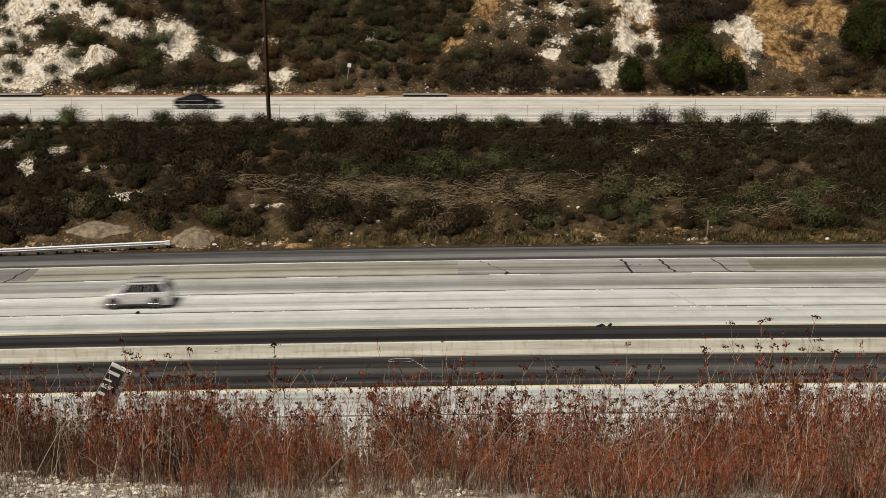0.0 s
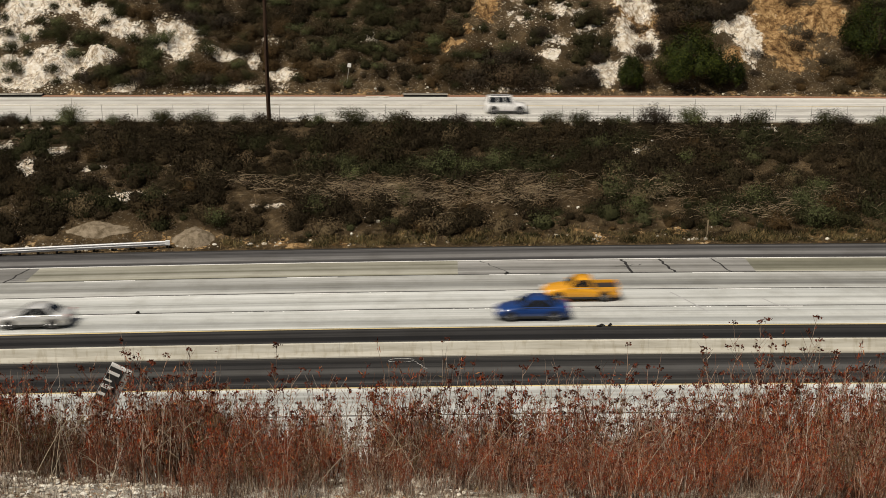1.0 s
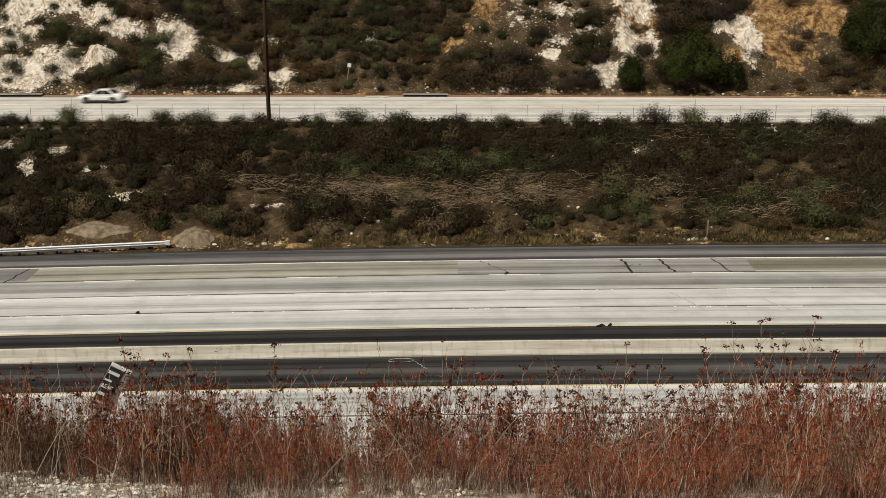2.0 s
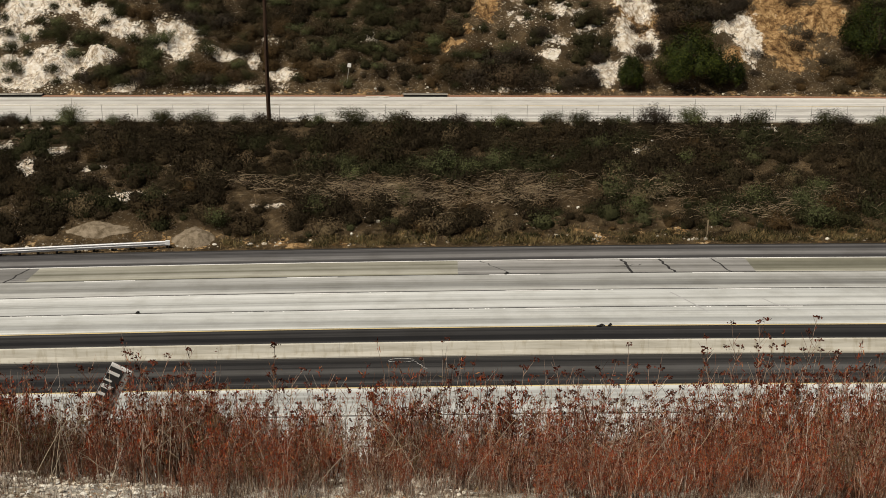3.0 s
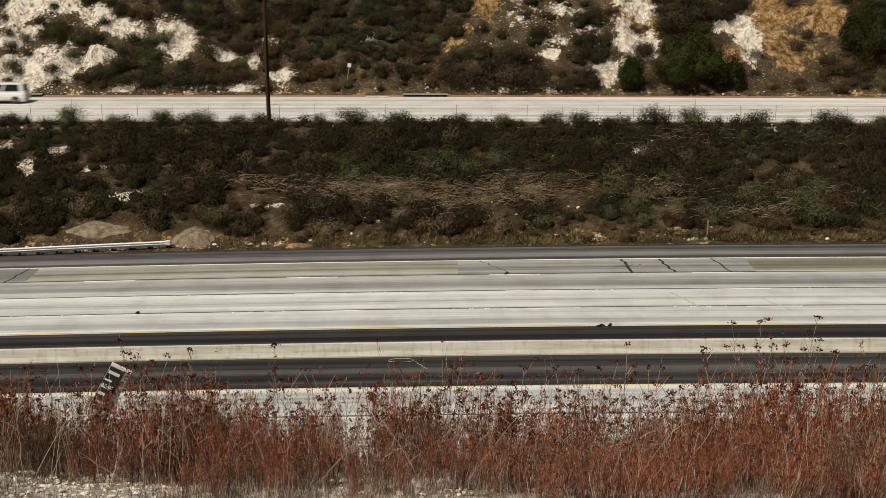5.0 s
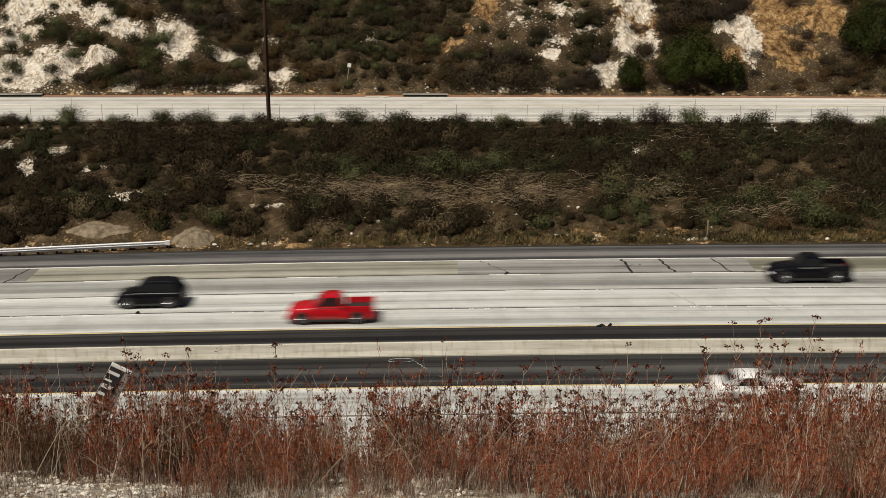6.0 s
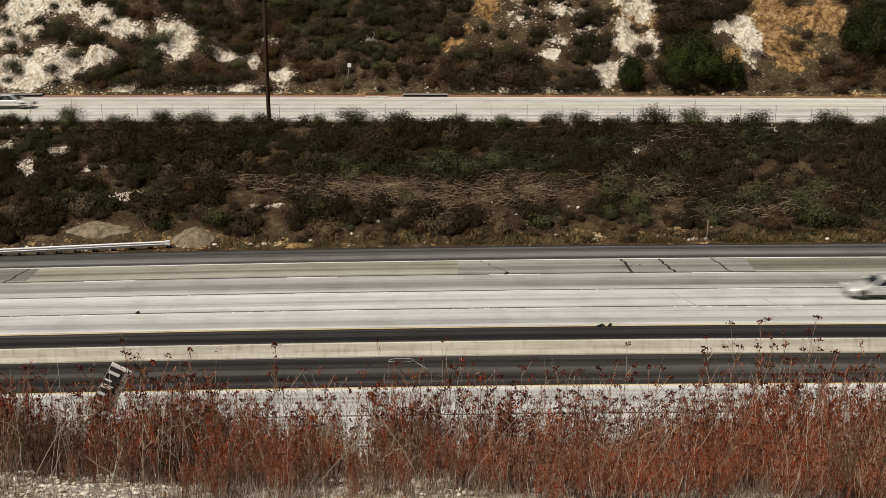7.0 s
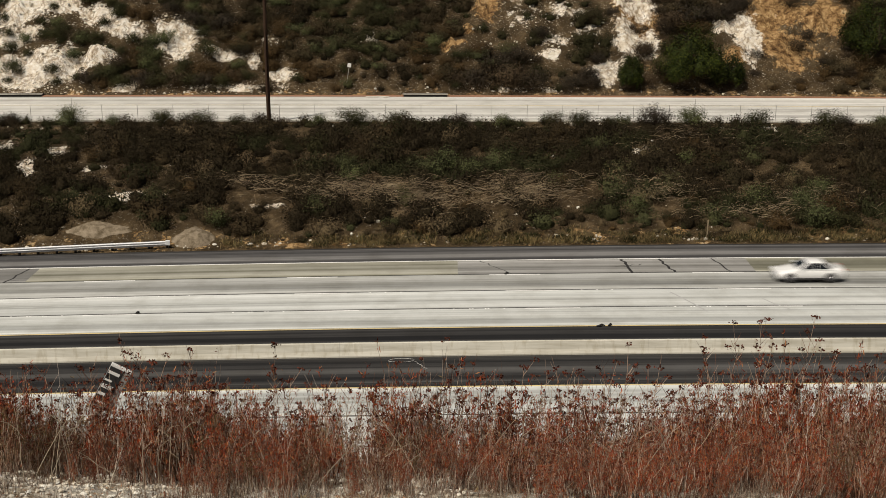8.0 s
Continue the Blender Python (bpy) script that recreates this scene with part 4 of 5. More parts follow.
# ---- shrubs before the camera ----
def front_shrub_meshes(rng, h, stems, leaf_mat, leafy, heads):
    """A woody shrub that fans out and forks upward, with tufts of small leaves and flat dried flower heads at the tips."""
    wood, lc, hd = [], [], []

    def grow(p, d, length, radius, level):
        n = 5 if level == 0 else 4
        pts, q, way = [p], p, d
        for _ in range(n - 1):
            way = way + rng.normal(0, 0.13, 3) + np.array([0, 0, 0.20 + 0.10 * level])
            way = way / np.linalg.norm(way)
            q = q + way * length / (n - 1)
            pts.append(q)
        pts = np.array(pts)
        wood.append(tube(pts, np.linspace(radius, radius * 0.55, n), 3))
        if level < 2:
            for _ in range(3 if level == 0 else 2):
                k = rng.uniform(0.35, 1.0) * (n - 1)
                i = min(int(k), n - 2)
                a = rng.uniform(0, 6.28)
                side = way + np.array([math.cos(a), math.sin(a), 0.15]) * rng.uniform(0.2, 0.6)
                grow(pts[i] + (pts[i + 1] - pts[i]) * (k - i), side / np.linalg.norm(side), length * rng.uniform(0.42, 0.75), radius * 0.62, level + 1)
        tufts = int(rng.poisson((1.0, 1.5, 1.9)[level] * leafy))
        for _ in range(tufts):
            k = rng.uniform(0.2, 1.0) * (n - 1)
            i = min(int(k), n - 2)
            lc.append(pts[i] + (pts[i + 1] - pts[i]) * (k - i) + rng.normal(0, 0.011, (int(rng.integers(3, 6)), 3)))
        if level > 0 and rng.random() < heads * 0.33:
            m = int(rng.integers(3, 7))
            hd.append(pts[-1] + rng.normal(size=(m, 3)) * np.array([0.017, 0.017, 0.004]))

    for _ in range(stems):
        a, tilt = rng.uniform(0, 6.28), abs(rng.normal(0, 0.26))
        base = np.array([rng.normal(0, 0.13), rng.normal(0, 0.12), -0.1])
        grow(base, np.array([math.cos(a) * math.sin(tilt), math.sin(a) * math.sin(tilt), math.cos(tilt)]), h * rng.uniform(0.38, 0.68), rng.uniform(0.0035, 0.0060), 0)
    out = [("branchwork", join(wood), M_STEM), ("foliage", leaves(np.concatenate(lc), 0.044, rng, 1.9, 0.17), leaf_mat)]
    if hd:
        c = np.concatenate(hd)
        out.append(("inflorescence", leaves(np.repeat(c, 4, 0) + rng.normal(0, 0.004, (len(c) * 4, 3)), 0.019, rng, 0.0, 0.9), M_HEAD))
    return [(n, mesh_from(n, v, f, [m])) for n, (v, f), m in out]


def build_front_shrubs():
    rng = np.random.default_rng(101)
    kinds = []
    for k in range(9):
        m = (M_RED_LEAF, M_BROWN_LEAF, M_RED_LEAF, M_OLIVE_LEAF, M_RED_LEAF, M_RED_LEAF, M_BROWN_LEAF, M_RED_LEAF, M_OLIVE_LEAF)[k]
        meshes = front_shrub_meshes(rng, 1.18, 24, m, (1.0, 0.6, 1.5, 0.6, 0.9, 1.3, 0.3, 1.2, 0.8)[k], (0.25, 0.5, 0.1, 0.35, 0.5, 0.15, 0.6, 0.2, 0.4)[k])
        words = "rust-red" if m is M_RED_LEAF else ("olive-brown" if m is M_OLIVE_LEAF else "dry brown")
        sh = thing("shrub", words + " upright shrub with thin stems and dried flower heads", "shrub", "shrubs on the near slope", at=scaled(on_ground(-9.0 - 0.8 * k, 12.5), 1.0))
        for name, me in meshes:
            tagged(part(name, me, None, sh), kind="stuff")
        kinds.append(sh)
    spots = []
    for row in np.arange(11.5, 14.9, 0.56):
        for col in np.arange(-6.9, 7.0, 0.62):
            spots.append((col + rng.normal(0, 0.16), row + rng.normal(0, 0.12), rng.uniform(0.80, 1.18)))
    for row in np.arange(9.2, 11.4, 0.44):
        for col in np.arange(0.4, 6.4, 0.55):
            if col > 1.2 or rng.random() < 0.6:
                spots.append((col + rng.normal(0, 0.16), row + rng.normal(0, 0.12), rng.uniform(0.42, 0.72)))
    for _ in range(112):
        s, w = rng.uniform(-5.5, 5.6), rng.uniform(9.7, 11.4)
        if fbm(s * 0.9, w * 0.9, 117) > (-0.06 if s < 0.5 else -0.2):
            spots.append((s, w, rng.uniform(0.28, 0.62)))
    for _ in range(10):
        spots.append((rng.uniform(-5.3, -4.2), rng.uniform(12.0, 13.6), rng.uniform(0.8, 1.05)))
    spots += [(rng.uniform(-3.7, -2.6), rng.uniform(11.9, 13.3), rng.uniform(0.85, 1.15)) for _ in range(9)]
    for s, w, k in spots:
        tall = 1.06 + 0.5 * float(fbm(s * 0.9, 2.0, 111)) + 0.10 * float(smooth(2.2, 3.6, s))
        if w > 13.4 and fbm(s * 0.8, w * 0.5, 113) > 0.12:
            continue
        if w > 12.5 and -1.1 < s < 2.9:
            if rng.random() < 0.25:
                continue
            k *= 0.93
        if -4.5 < s < -3.6 and w < 12.9:
            k *= 0.72
        red = fbm(s * 0.5, w * 0.5, 115) + 0.12 * s / 5
        pick = (0, 2, 4, 5, 7)[rng.integers(0, 5)] if red > rng.normal(0, 0.12) else (1, 3, 6, 8)[rng.integers(0, 4)]
        place_copy(kinds[pick], scaled(on_ground(s, w, -0.02), k, rng.uniform(0, 6.28), k * tall))


build_front_shrubs()


def build_dry_grass():
    """Thin pale grass and fallen twigs between the shrubs."""
    rng = np.random.default_rng(105)
    n = 24000
    s, w = rng.uniform(-6.6, 6.6, n), rng.uniform(9.0, 12.6, n)
    keep = fbm(s * 1.1, w * 1.1, 119) + 0.06 * smooth(-0.5, 0.5, s) - 0.14 * smooth(1.5, 3.0, s) > rng.uniform(-0.20, 0.18, n)
    base = bent(s, w, ground_z(s, w) - 0.02)[keep]
    n = len(base)
    a, lean = rng.uniform(0, 6.28, n), np.abs(rng.normal(0.25, 0.35, n))
    l = rng.uniform(0.08, 0.34, n)
    d = np.stack([np.cos(a) * np.sin(lean), np.sin(a) * np.sin(lean), np.cos(lean)], 1) * l[:, None]
    side = np.cross(d, rng.normal(size=(n, 3)))
    side *= (rng.uniform(0.0012, 0.0032, n) / (np.linalg.norm(side, axis=1) + 1e-9))[:, None]
    sag = np.array([0, 0, -0.16]) * l[:, None] * lean[:, None]
    v = np.stack([base - side, base + side, base + d * 0.55 + side * 0.8, base + d * 0.55 - side * 0.8, base + d * 0.55 - side * 0.8, base + d * 0.55 + side * 0.8, base + d + sag + side * 0.3, base + d + sag - side * 0.3], 1).reshape(-1, 3)
    tagged(new("dry_grass", mesh_from("dry_grass", v, np.arange(n * 8).reshape(-1, 4), [M_GREY_GRASS])), "thin grey and straw-coloured dry grass between the shrubs", "grass", kind="stuff")


build_dry_grass()

STALKS = {}


def build_tall_stalks():
    """Single tall stalks that stand above the shrubs, with flower heads, and pale dead stems."""
    rng = np.random.default_rng(121)
    spots = [(-3.9, 12.6, 2.05), (-3.6, 12.9, 2.15), (-3.75, 12.4, 1.35), (-3.3, 12.8, 1.8), (-3.0, 12.6, 1.8), (-2.0, 12.8, 2.0), (-1.6, 12.9, 1.4), (0.7, 12.9, 1.45), (0.8, 13.0, 1.3), (1.9, 12.8, 1.85), (2.3, 12.9, 1.55), (3.6, 12.6, 1.95), (3.8, 12.9, 2.35), (4.15, 12.7, 2.3), (3.4, 12.4, 1.85), (4.5, 12.7, 1.9), (4.0, 12.4, 1.5), (4.7, 12.9, 1.5), (-5.0, 12.5, 1.3), (5.0, 12.6, 1.75)]
    for s, w, h in list(spots):
        for _ in range(2):
            spots.append((s + rng.normal(0, 0.22), w + rng.normal(0, 0.15), h * rng.uniform(0.66, 0.92)))
    spots += [(rng.uniform(3.2, 5.3), rng.uniform(12.0, 13.0), rng.uniform(1.15, 1.75)) for _ in range(26)]
    spots += [(rng.uniform(-4.3, -2.5), rng.uniform(12.1, 13.0), rng.uniform(1.2, 1.6)) for _ in range(14)]
    spots += [(rng.uniform(-5.2, 5.4), rng.uniform(12.2, 13.2), rng.uniform(1.05, 1.55)) for _ in range(64)]
    spots = [q for q in spots if not (-4.0 < q[0] < -3.45 and q[1] < 12.75)]
    for s, w, h in spots:
        st = STALKS[len(STALKS)] = thing("stalk", "tall thin dry stalk with dark flower heads", "plant", "tall stalks", at=Matrix.Translation(on_ground(s, w)))
        d = np.array([rng.normal(0, 0.12), rng.normal(0, 0.1), 1.0]) * h
        t = np.linspace(0, 1, 7)[:, None]
        p = d * t + np.array([rng.normal(0, 0.06), 0, 0]) * np.sin(3 * t) + np.cumsum(rng.normal(0, 0.010, (7, 3)), axis=0)
        pieces, hd = [tube(p, np.linspace(0.006, 0.002, 7), 4)], []
        for _ in range(13):
            k = rng.uniform(0.4, 0.97)
            q = p[int(k * 6)] * (1 - (k * 6) % 1) + p[min(6, int(k * 6) + 1)] * ((k * 6) % 1)
            b = rng.uniform(0, 6.28)
            e = q + np.array([math.cos(b) * 0.6, math.sin(b) * 0.6, 0.9]) * rng.uniform(0.08, 0.26)
            pieces.append(tube([q, (q + e) / 2, e], [0.0028, 0.002, 0.0013], 3))
            if rng.random() < 0.2:
                hd.append(e + rng.normal(size=(6, 3)) * np.array([0.022, 0.022, 0.008]))
        hd.append(p[-1] + rng.normal(size=(6, 3)) * np.array([0.025, 0.025, 0.008]))
        v, f = pieces[0]
        part("stem", mesh_from("stem", v, f, [M_STEM]), None, st)
        v, f = join(pieces[1:])
        tagged(part("branchwork", mesh_from("branchwork", v, f, [M_STEM]), None, st), kind="stuff")
        n = rng.integers(6, 44)
        k = rng.uniform(0.35, 0.92, n)
        c = np.stack([np.interp(k, t[:, 0], p[:, a]) for a in range(3)], 1) + rng.normal(0, 0.035, (n, 3))
        v, f = leaves(c, 0.046, rng, 1.4, 0.24)
        tagged(part("foliage", mesh_from("foliage", v, f, [M_RED_LEAF if rng.random() < 0.7 else M_BROWN_LEAF]), None, st), kind="stuff")
        c = np.concatenate(hd)
        v, f = leaves(np.repeat(c, 4, 0) + rng.normal(0, 0.006, (len(c) * 4, 3)), 0.024, rng, 0.0, 0.9)
        tagged(part("inflorescence", mesh_from("inflorescence", v, f, [M_HEAD]), None, st), kind="stuff")
    pale = [(rng.uniform(-5.4, 5.4), rng.uniform(10.0, 12.6), rng.normal(0, 0.32), rng.uniform(0.4, 1.1)) for _ in range(110)]
    for s, w, lean, h in [(-3.05, 11.2, 0.05, 0.75), (1.25, 10.8, 0.1, 0.6), (1.1, 11.2, -0.5, 0.7), (4.85, 10.7, 0.25, 0.8), (-2.0, 11.3, -0.3, 0.6), (-1.3, 11.2, 0.2, 0.7), (0.2, 11.2, 0.4, 0.6), (3.9, 12.2, -0.5, 1.45), (4.0, 12.2, -0.25, 1.5), (2.2, 11.4, -0.35, 0.8), (-0.6, 11.4, 0.15, 0.8), (3.0, 11.6, 0.3, 0.9)] + pale:
        st = thing("dead_stem", "pale bare dead stem leaning among the shrubs", "plant", "pale dead stems", at=Matrix.Translation(on_ground(s, w)))
        t = np.linspace(0, 1, 7)[:, None]
        p = np.array([lean, rng.normal(0, 0.1), 1.0]) * h * t + np.array([lean * 0.4, 0, 0]) * t * t + np.cumsum(rng.normal(0, 0.008, (7, 3)), axis=0)
        q = p[4]
        e = q + np.array([rng.choice([-1, 1]) * 0.18, 0, 0.1])
        v, f = tube(p, np.linspace(0.0046, 0.0018, 7), 4)
        part("stem", mesh_from("stem", v, f, [M_PALE_STEM], smooth_shade=True), None, st)
        v, f = tube([q, (q + e) / 2 + np.array([0, 0, 0.03]), e], [0.0034, 0.0026, 0.0015], 3)
        part("twig", mesh_from("twig", v, f, [M_PALE_STEM], smooth_shade=True), None, st)


build_tall_stalks()


# ---- roadside things ----
def build_pole():
    base = on_ground(-17.0, 111.3)
    pole = thing("utility_pole", "tall dark brown wooden utility pole at the crest", "pole", at=Matrix.Translation(base) @ pose(0, 0, 0, 0, -0.3, 0))
    v, f = tube([(0, 0, -0.6), (0, 0, 6), (0, 0, 13)], [0.21, 0.185, 0.15], 14)
    part("post", mesh_from("post", v, f, [M_POLE], smooth_shade=True), None, pole)
    bm = bmesh.new()
    box(bm, -0.035, 0.035, -0.24, -0.17, 0.2, 9.0, 0.01)
    part("conduit", bm, M_POLE, pole, "dark conduit strapped to the pole")


build_pole()


def build_fence():
    fence = thing("fence", "thin weathered chain-link fence along the upper road", "fence", kind="structure")
    gap, h = 3.45, 1.75
    pv, pf = tube([(0, 0, -0.3), (0, 0, h)], [0.024, 0.024], 6)
    post = mesh_from("post", pv, pf, [M_FENCE], smooth_shade=True)
    pieces = []
    for k in range(-12, 24):
        x0, z0, x1, z1 = k * 0.15, 0.05, k * 0.15 + h, h
        for flip in (0, 1):
            a, b = (x0, x1) if not flip else (x1, x0)
            lo, hi = np.array([a, 0.0, z0]), np.array([b, 0.0, z1])
            t0 = max(0.0, min((0 - lo[0]) / (hi[0] - lo[0]), (gap - lo[0]) / (hi[0] - lo[0])))
            t1 = min(1.0, max((0 - lo[0]) / (hi[0] - lo[0]), (gap - lo[0]) / (hi[0] - lo[0])))
            if t1 - t0 > 0.02:
                pieces.append(tube([lo + (hi - lo) * t0, lo + (hi - lo) * t1], [0.0024, 0.0024], 3))
    v, f = join(pieces)
    mesh = mesh_from("wire_mesh", v, f, [M_FENCE])
    v, f = tube([(0, 0, h - 0.02), (gap, 0, h - 0.02)], [0.018, 0.018], 5)
    rail = mesh_from("rail", v, f, [M_FENCE])
    for k in range(-17, 18):
        a, b = Vector(bent(k * gap + 1.2, 111.95, 5.34)), Vector(bent((k + 1) * gap + 1.2, 111.95, 5.34))
        d = b - a
        m = Matrix.Translation(a) @ Euler((0, -math.asin(d.z / d.length), math.atan2(d.y, d.x))).to_matrix().to_4x4()
        for name, me in (("post", post), ("wire_mesh", mesh), ("rail", rail)):
            part(name, me, None, fence).matrix_basis = m


build_fence()


def build_guardrail():
    rail = thing("guardrail", "galvanised steel guardrail ending at an earth berm", "guardrail")
    prof = [(0.0, 0.44), (0.0, 0.50), (-0.08, 0.60), (-0.08, 0.64), (0.0, 0.68), (0.0, 0.72), (-0.08, 0.76), (-0.08, 0.80), (0.0, 0.84), (0.0, 0.86)]
    s = np.concatenate([[-2700, -600, -120], np.arange(-75, -21.5, 1.4)])
    w = np.interp(s, [-2700, -45, -34, -21.6], [86.2, 86.2, 86.5, 87.7])
    n = len(prof)
    front = np.stack([bent(s, w + y, z - 0.2) for y, z in prof], 1)
    back = front + np.array([0, 0.012, 0])
    v = np.concatenate([front, back[:, ::-1]], 1).reshape(-1, 3)
    m2 = 2 * n
    i = np.arange(len(s) - 1)[:, None] * m2
    j = np.arange(m2)[None, :]
    f = np.stack([i + j, i + (j + 1) % m2, i + m2 + (j + 1) % m2, i + m2 + j], -1).reshape(-1, 4)
    part("beam", mesh_from("beam", v, f, [M_GALV]), None, rail, "corrugated galvanised beam")
    bm = bmesh.new()
    box(bm, -0.08, 0.08, 0.12, 0.28, -0.6, 0.88, 0.01)
    box(bm, -0.07, 0.07, 0.0, 0.12, 0.52, 0.86)
    me = bpy.data.meshes.new("post")
    bm.to_mesh(me)
    bm.free()
    me.materials.append(M_BLOCK)
    for a in np.arange(-75, -21, 1.4):
        p = Vector(bent(a, float(np.interp(a, s, w)) + 0.015, -0.18))
        part("post", me, None, rail).matrix_basis = Matrix.Translation(p)
    bm = bmesh.new()
    box(bm, -0.25, 0.12, -0.13, 0.0, 0.48, 0.9, 0.04)
    part("end_terminal", bm, M_GALV, rail, "battered steel end piece").matrix_basis = Matrix.Translation(Vector(bent(-21.6, 87.7, -0.18)))


build_guardrail()


def build_berm():
    """The little earth ramp at the guardrail's end."""
    rng = np.random.default_rng(131)
    m = mat("pale_dirt", (0.26, 0.22, 0.16), 0.95)
    paint_colour(m, ramp(m, noise_of(m, coords(m), 2.0, 8.0, 0.7), [(0.36, (0.09, 0.068, 0.042)), (0.62, (0.24, 0.195, 0.14))]))
    bump(m, noise_of(m, coords(m), 5.0, 8.0, 0.7), 0.7, 0.1)
    n, k = 28, 18
    for s0, w0, rs, rw, h, words in ((-20.0, 88.9, 2.0, 1.5, 0.75, "pale grey earth mound at the guardrail's end"), (-27.6, 90.2, 3.4, 1.1, 0.5, "eroded bank of pale bare earth behind the guardrail")):
        a, b = np.meshgrid(np.linspace(-1, 1, n), np.linspace(-1, 1, k), indexing="ij")
        lump = 1 + 0.7 * fbm(a * 2.1 + s0, b * 2.1, 141)
        z = np.clip(lump - np.abs(a) ** 1.4 - b * b, 0, 1) ** 0.8 * (1 + 0.5 * fbm(a * 7 + s0, b * 7, 143))
        s, w = s0 + rs * a, w0 + rw * b
        v = bent(s, w, ground_z(s, w) - 0.3 + z * (h + 0.2))
        i = np.arange(n - 1)[:, None] * k
        j = np.arange(k - 1)[None, :]
        f = np.stack([i + j, i + k + j, i + k + j + 1, i + j + 1], -1).reshape(-1, 4)
        tagged(new("dirt_mound", mesh_from("dirt_mound", v.reshape(-1, 3), f, [m], smooth_shade=True)), words, "mound")


build_berm()


def build_signs():
    # small sign on a leaning post beside the upper road
    p = on_ground(-11.0, 129.4)
    sg = thing("road_sign", "small pale sign on a thin leaning post", "sign", at=Matrix.Translation(p) @ pose(0, 0, 0, 0, 9, 0))
    v, f = tube([(0, 0, -0.3), (0, 0, 2.7)], [0.035, 0.03], 6)
    part("post", mesh_from("post", v, f, [M_FENCE]), None, sg)
    bm = bmesh.new()
    box(bm, -0.2, 0.2, -0.06, -0.04, 2.3, 2.75, 0.01)
    part("sign_panel", bm, M_SIGN_WHITE, sg, "small pale panel")
    # marker post at the shoulder
    p = on_ground(20.9, 88.4)
    mk = thing("marker_post", "slim pale marker post at the shoulder's edge", "post", at=Matrix.Translation(p))
    bm = bmesh.new()
    box(bm, -0.05, 0.05, -0.03, 0.03, -0.2, 1.35, 0.01)
    part("post", bm, M_STRAW, mk)
    # small leaning marker board among the shrubs
    p = on_ground(-4.62, 12.6, 0.08)
    sg = thing("marker_board", "leaning weathered white and black marker board on a post", "sign", at=Matrix.Translation(p) @ pose(0.06, 0, 0, -6, 30, 8))
    bm = bmesh.new()
    box(bm, -0.13, 0.13, -0.02, 0.02, 0.98, 1.52, 0.006)
    part("board", bm, M_SIGN_BACK, sg, "pale grey board")
    bm = bmesh.new()
    box(bm, -0.125, 0.05, -0.027, -0.021, 1.0, 1.5)
    part("board_face", bm, M_SIGN_BLACK, sg, "dark printed face")
    bm = bmesh.new()
    box(bm, -0.13, 0.13, -0.032, 0.03, 1.50, 1.535, 0.004)
    part("rim", bm, M_SIGN_WHITE, sg, "white rim")
    bm = bmesh.new()
    for k in range(5):
        z = 1.03 + 0.095 * k
        box(bm, -0.118, 0.02 - 0.05 * (k % 2), -0.033, -0.028, z, z + 0.022 + 0.015 * (k % 3))
    part("lettering", bm, M_SIGN_WHITE, sg, "pale bars of lettering")
    bm = bmesh.new()
    box(bm, -0.03, 0.03, 0.022, 0.07, -0.2, 1.4, 0.006)
    part("post", bm, M_FENCE, sg)


build_signs()


def build_inlets():
    for s0, s1 in ((-4.6, 0.4), (-54.0, -44.2)):
        t = thing("drain_inlet", "long low concrete drain inlet with a dark mouth", "drain")
        slab("lid", M_CURB, t, s0, s1, 127.10, 127.4, 5.72, 0.05, label="pale concrete lid")
        # no hollow here: a solid near-black slab paints the opening's shade
        slab("mouth", M_MOUTH_SHADE, t, s0 + 0.1, s1 - 0.1, 127.12, 128.2, 5.67, 0.26, label="near-black slab for the shaded opening")


build_inlets()


def build_debris():
    """A pale loop of strapping lying on the inner shoulder."""
    rng = np.random.default_rng(161)
    a = np.linspace(0, 2 * np.pi, 30)
    s = -2.4 + 0.75 * np.cos(a) + 0.05 * np.sin(3 * a)
    w = 63.4 + 0.28 * np.sin(a)
    tail = np.array([[-1.6 + 0.1 * k + 0.05 * math.sin(k * 2.0), 63.2 - 0.16 * k] for k in range(8)])
    v1, f1 = tube(bent(s, w, 0.03), np.full(30, 0.007), 5)
    v2, f2 = tube(bent(tail[:, 0], tail[:, 1], 0.03), np.full(8, 0.007), 5)
    v, f = join([(v1, f1), (v2, f2)])
    tagged(new("strap", mesh_from("strap", v, f, [M_SIGN_WHITE], uv=v[:, :2])), "pale loop of strapping lying on the dark shoulder", "debris")

    for s0, w0, a, l in ((-8.0, 126.7, 0.1, 1.3), (-7.0, 126.9, -0.2, 1.0), (-6.4, 126.6, 0.5, 0.7)):
        bm = bmesh.new()
        box(bm, -l / 2, l / 2, -0.1, 0.1, 0.0, 0.12, 0.015)
        scrap = bpy.data.meshes.new("board_scrap")
        bm.to_mesh(scrap)
        bm.free()
        scrap.materials.append(M_CURB)
        ob = tagged(new("board_scrap", scrap), "pale broken board lying at the road's edge", "debris")
        ob.matrix_basis = Matrix.Translation(Vector(bent(s0, w0, 5.404))) @ pose(0, 0, 0, 0, 0, math.degrees(a))
    for s0, w0, k in ((10.0, 68.75, 0.28), (10.6, 68.85, 0.14), (-20.2, 72.45, 0.12), (4.6, 79.75, 0.16)):
        n = 10
        t = np.linspace(-1, 1, n)
        c = bent(s0 + k * t, w0 + 0.10 * np.sin(3 * t), 0.05 + 0.06 * (1 - t * t))
        v, f = tube(c, 0.02 + 0.05 * (1 - t * t) * rng.uniform(0.6, 1.2, n), 6)
        tagged(new("tyre_scrap", mesh_from("tyre_scrap", v, f, [M_SEAL])), "torn black scrap of tyre rubber on the road", "debris")


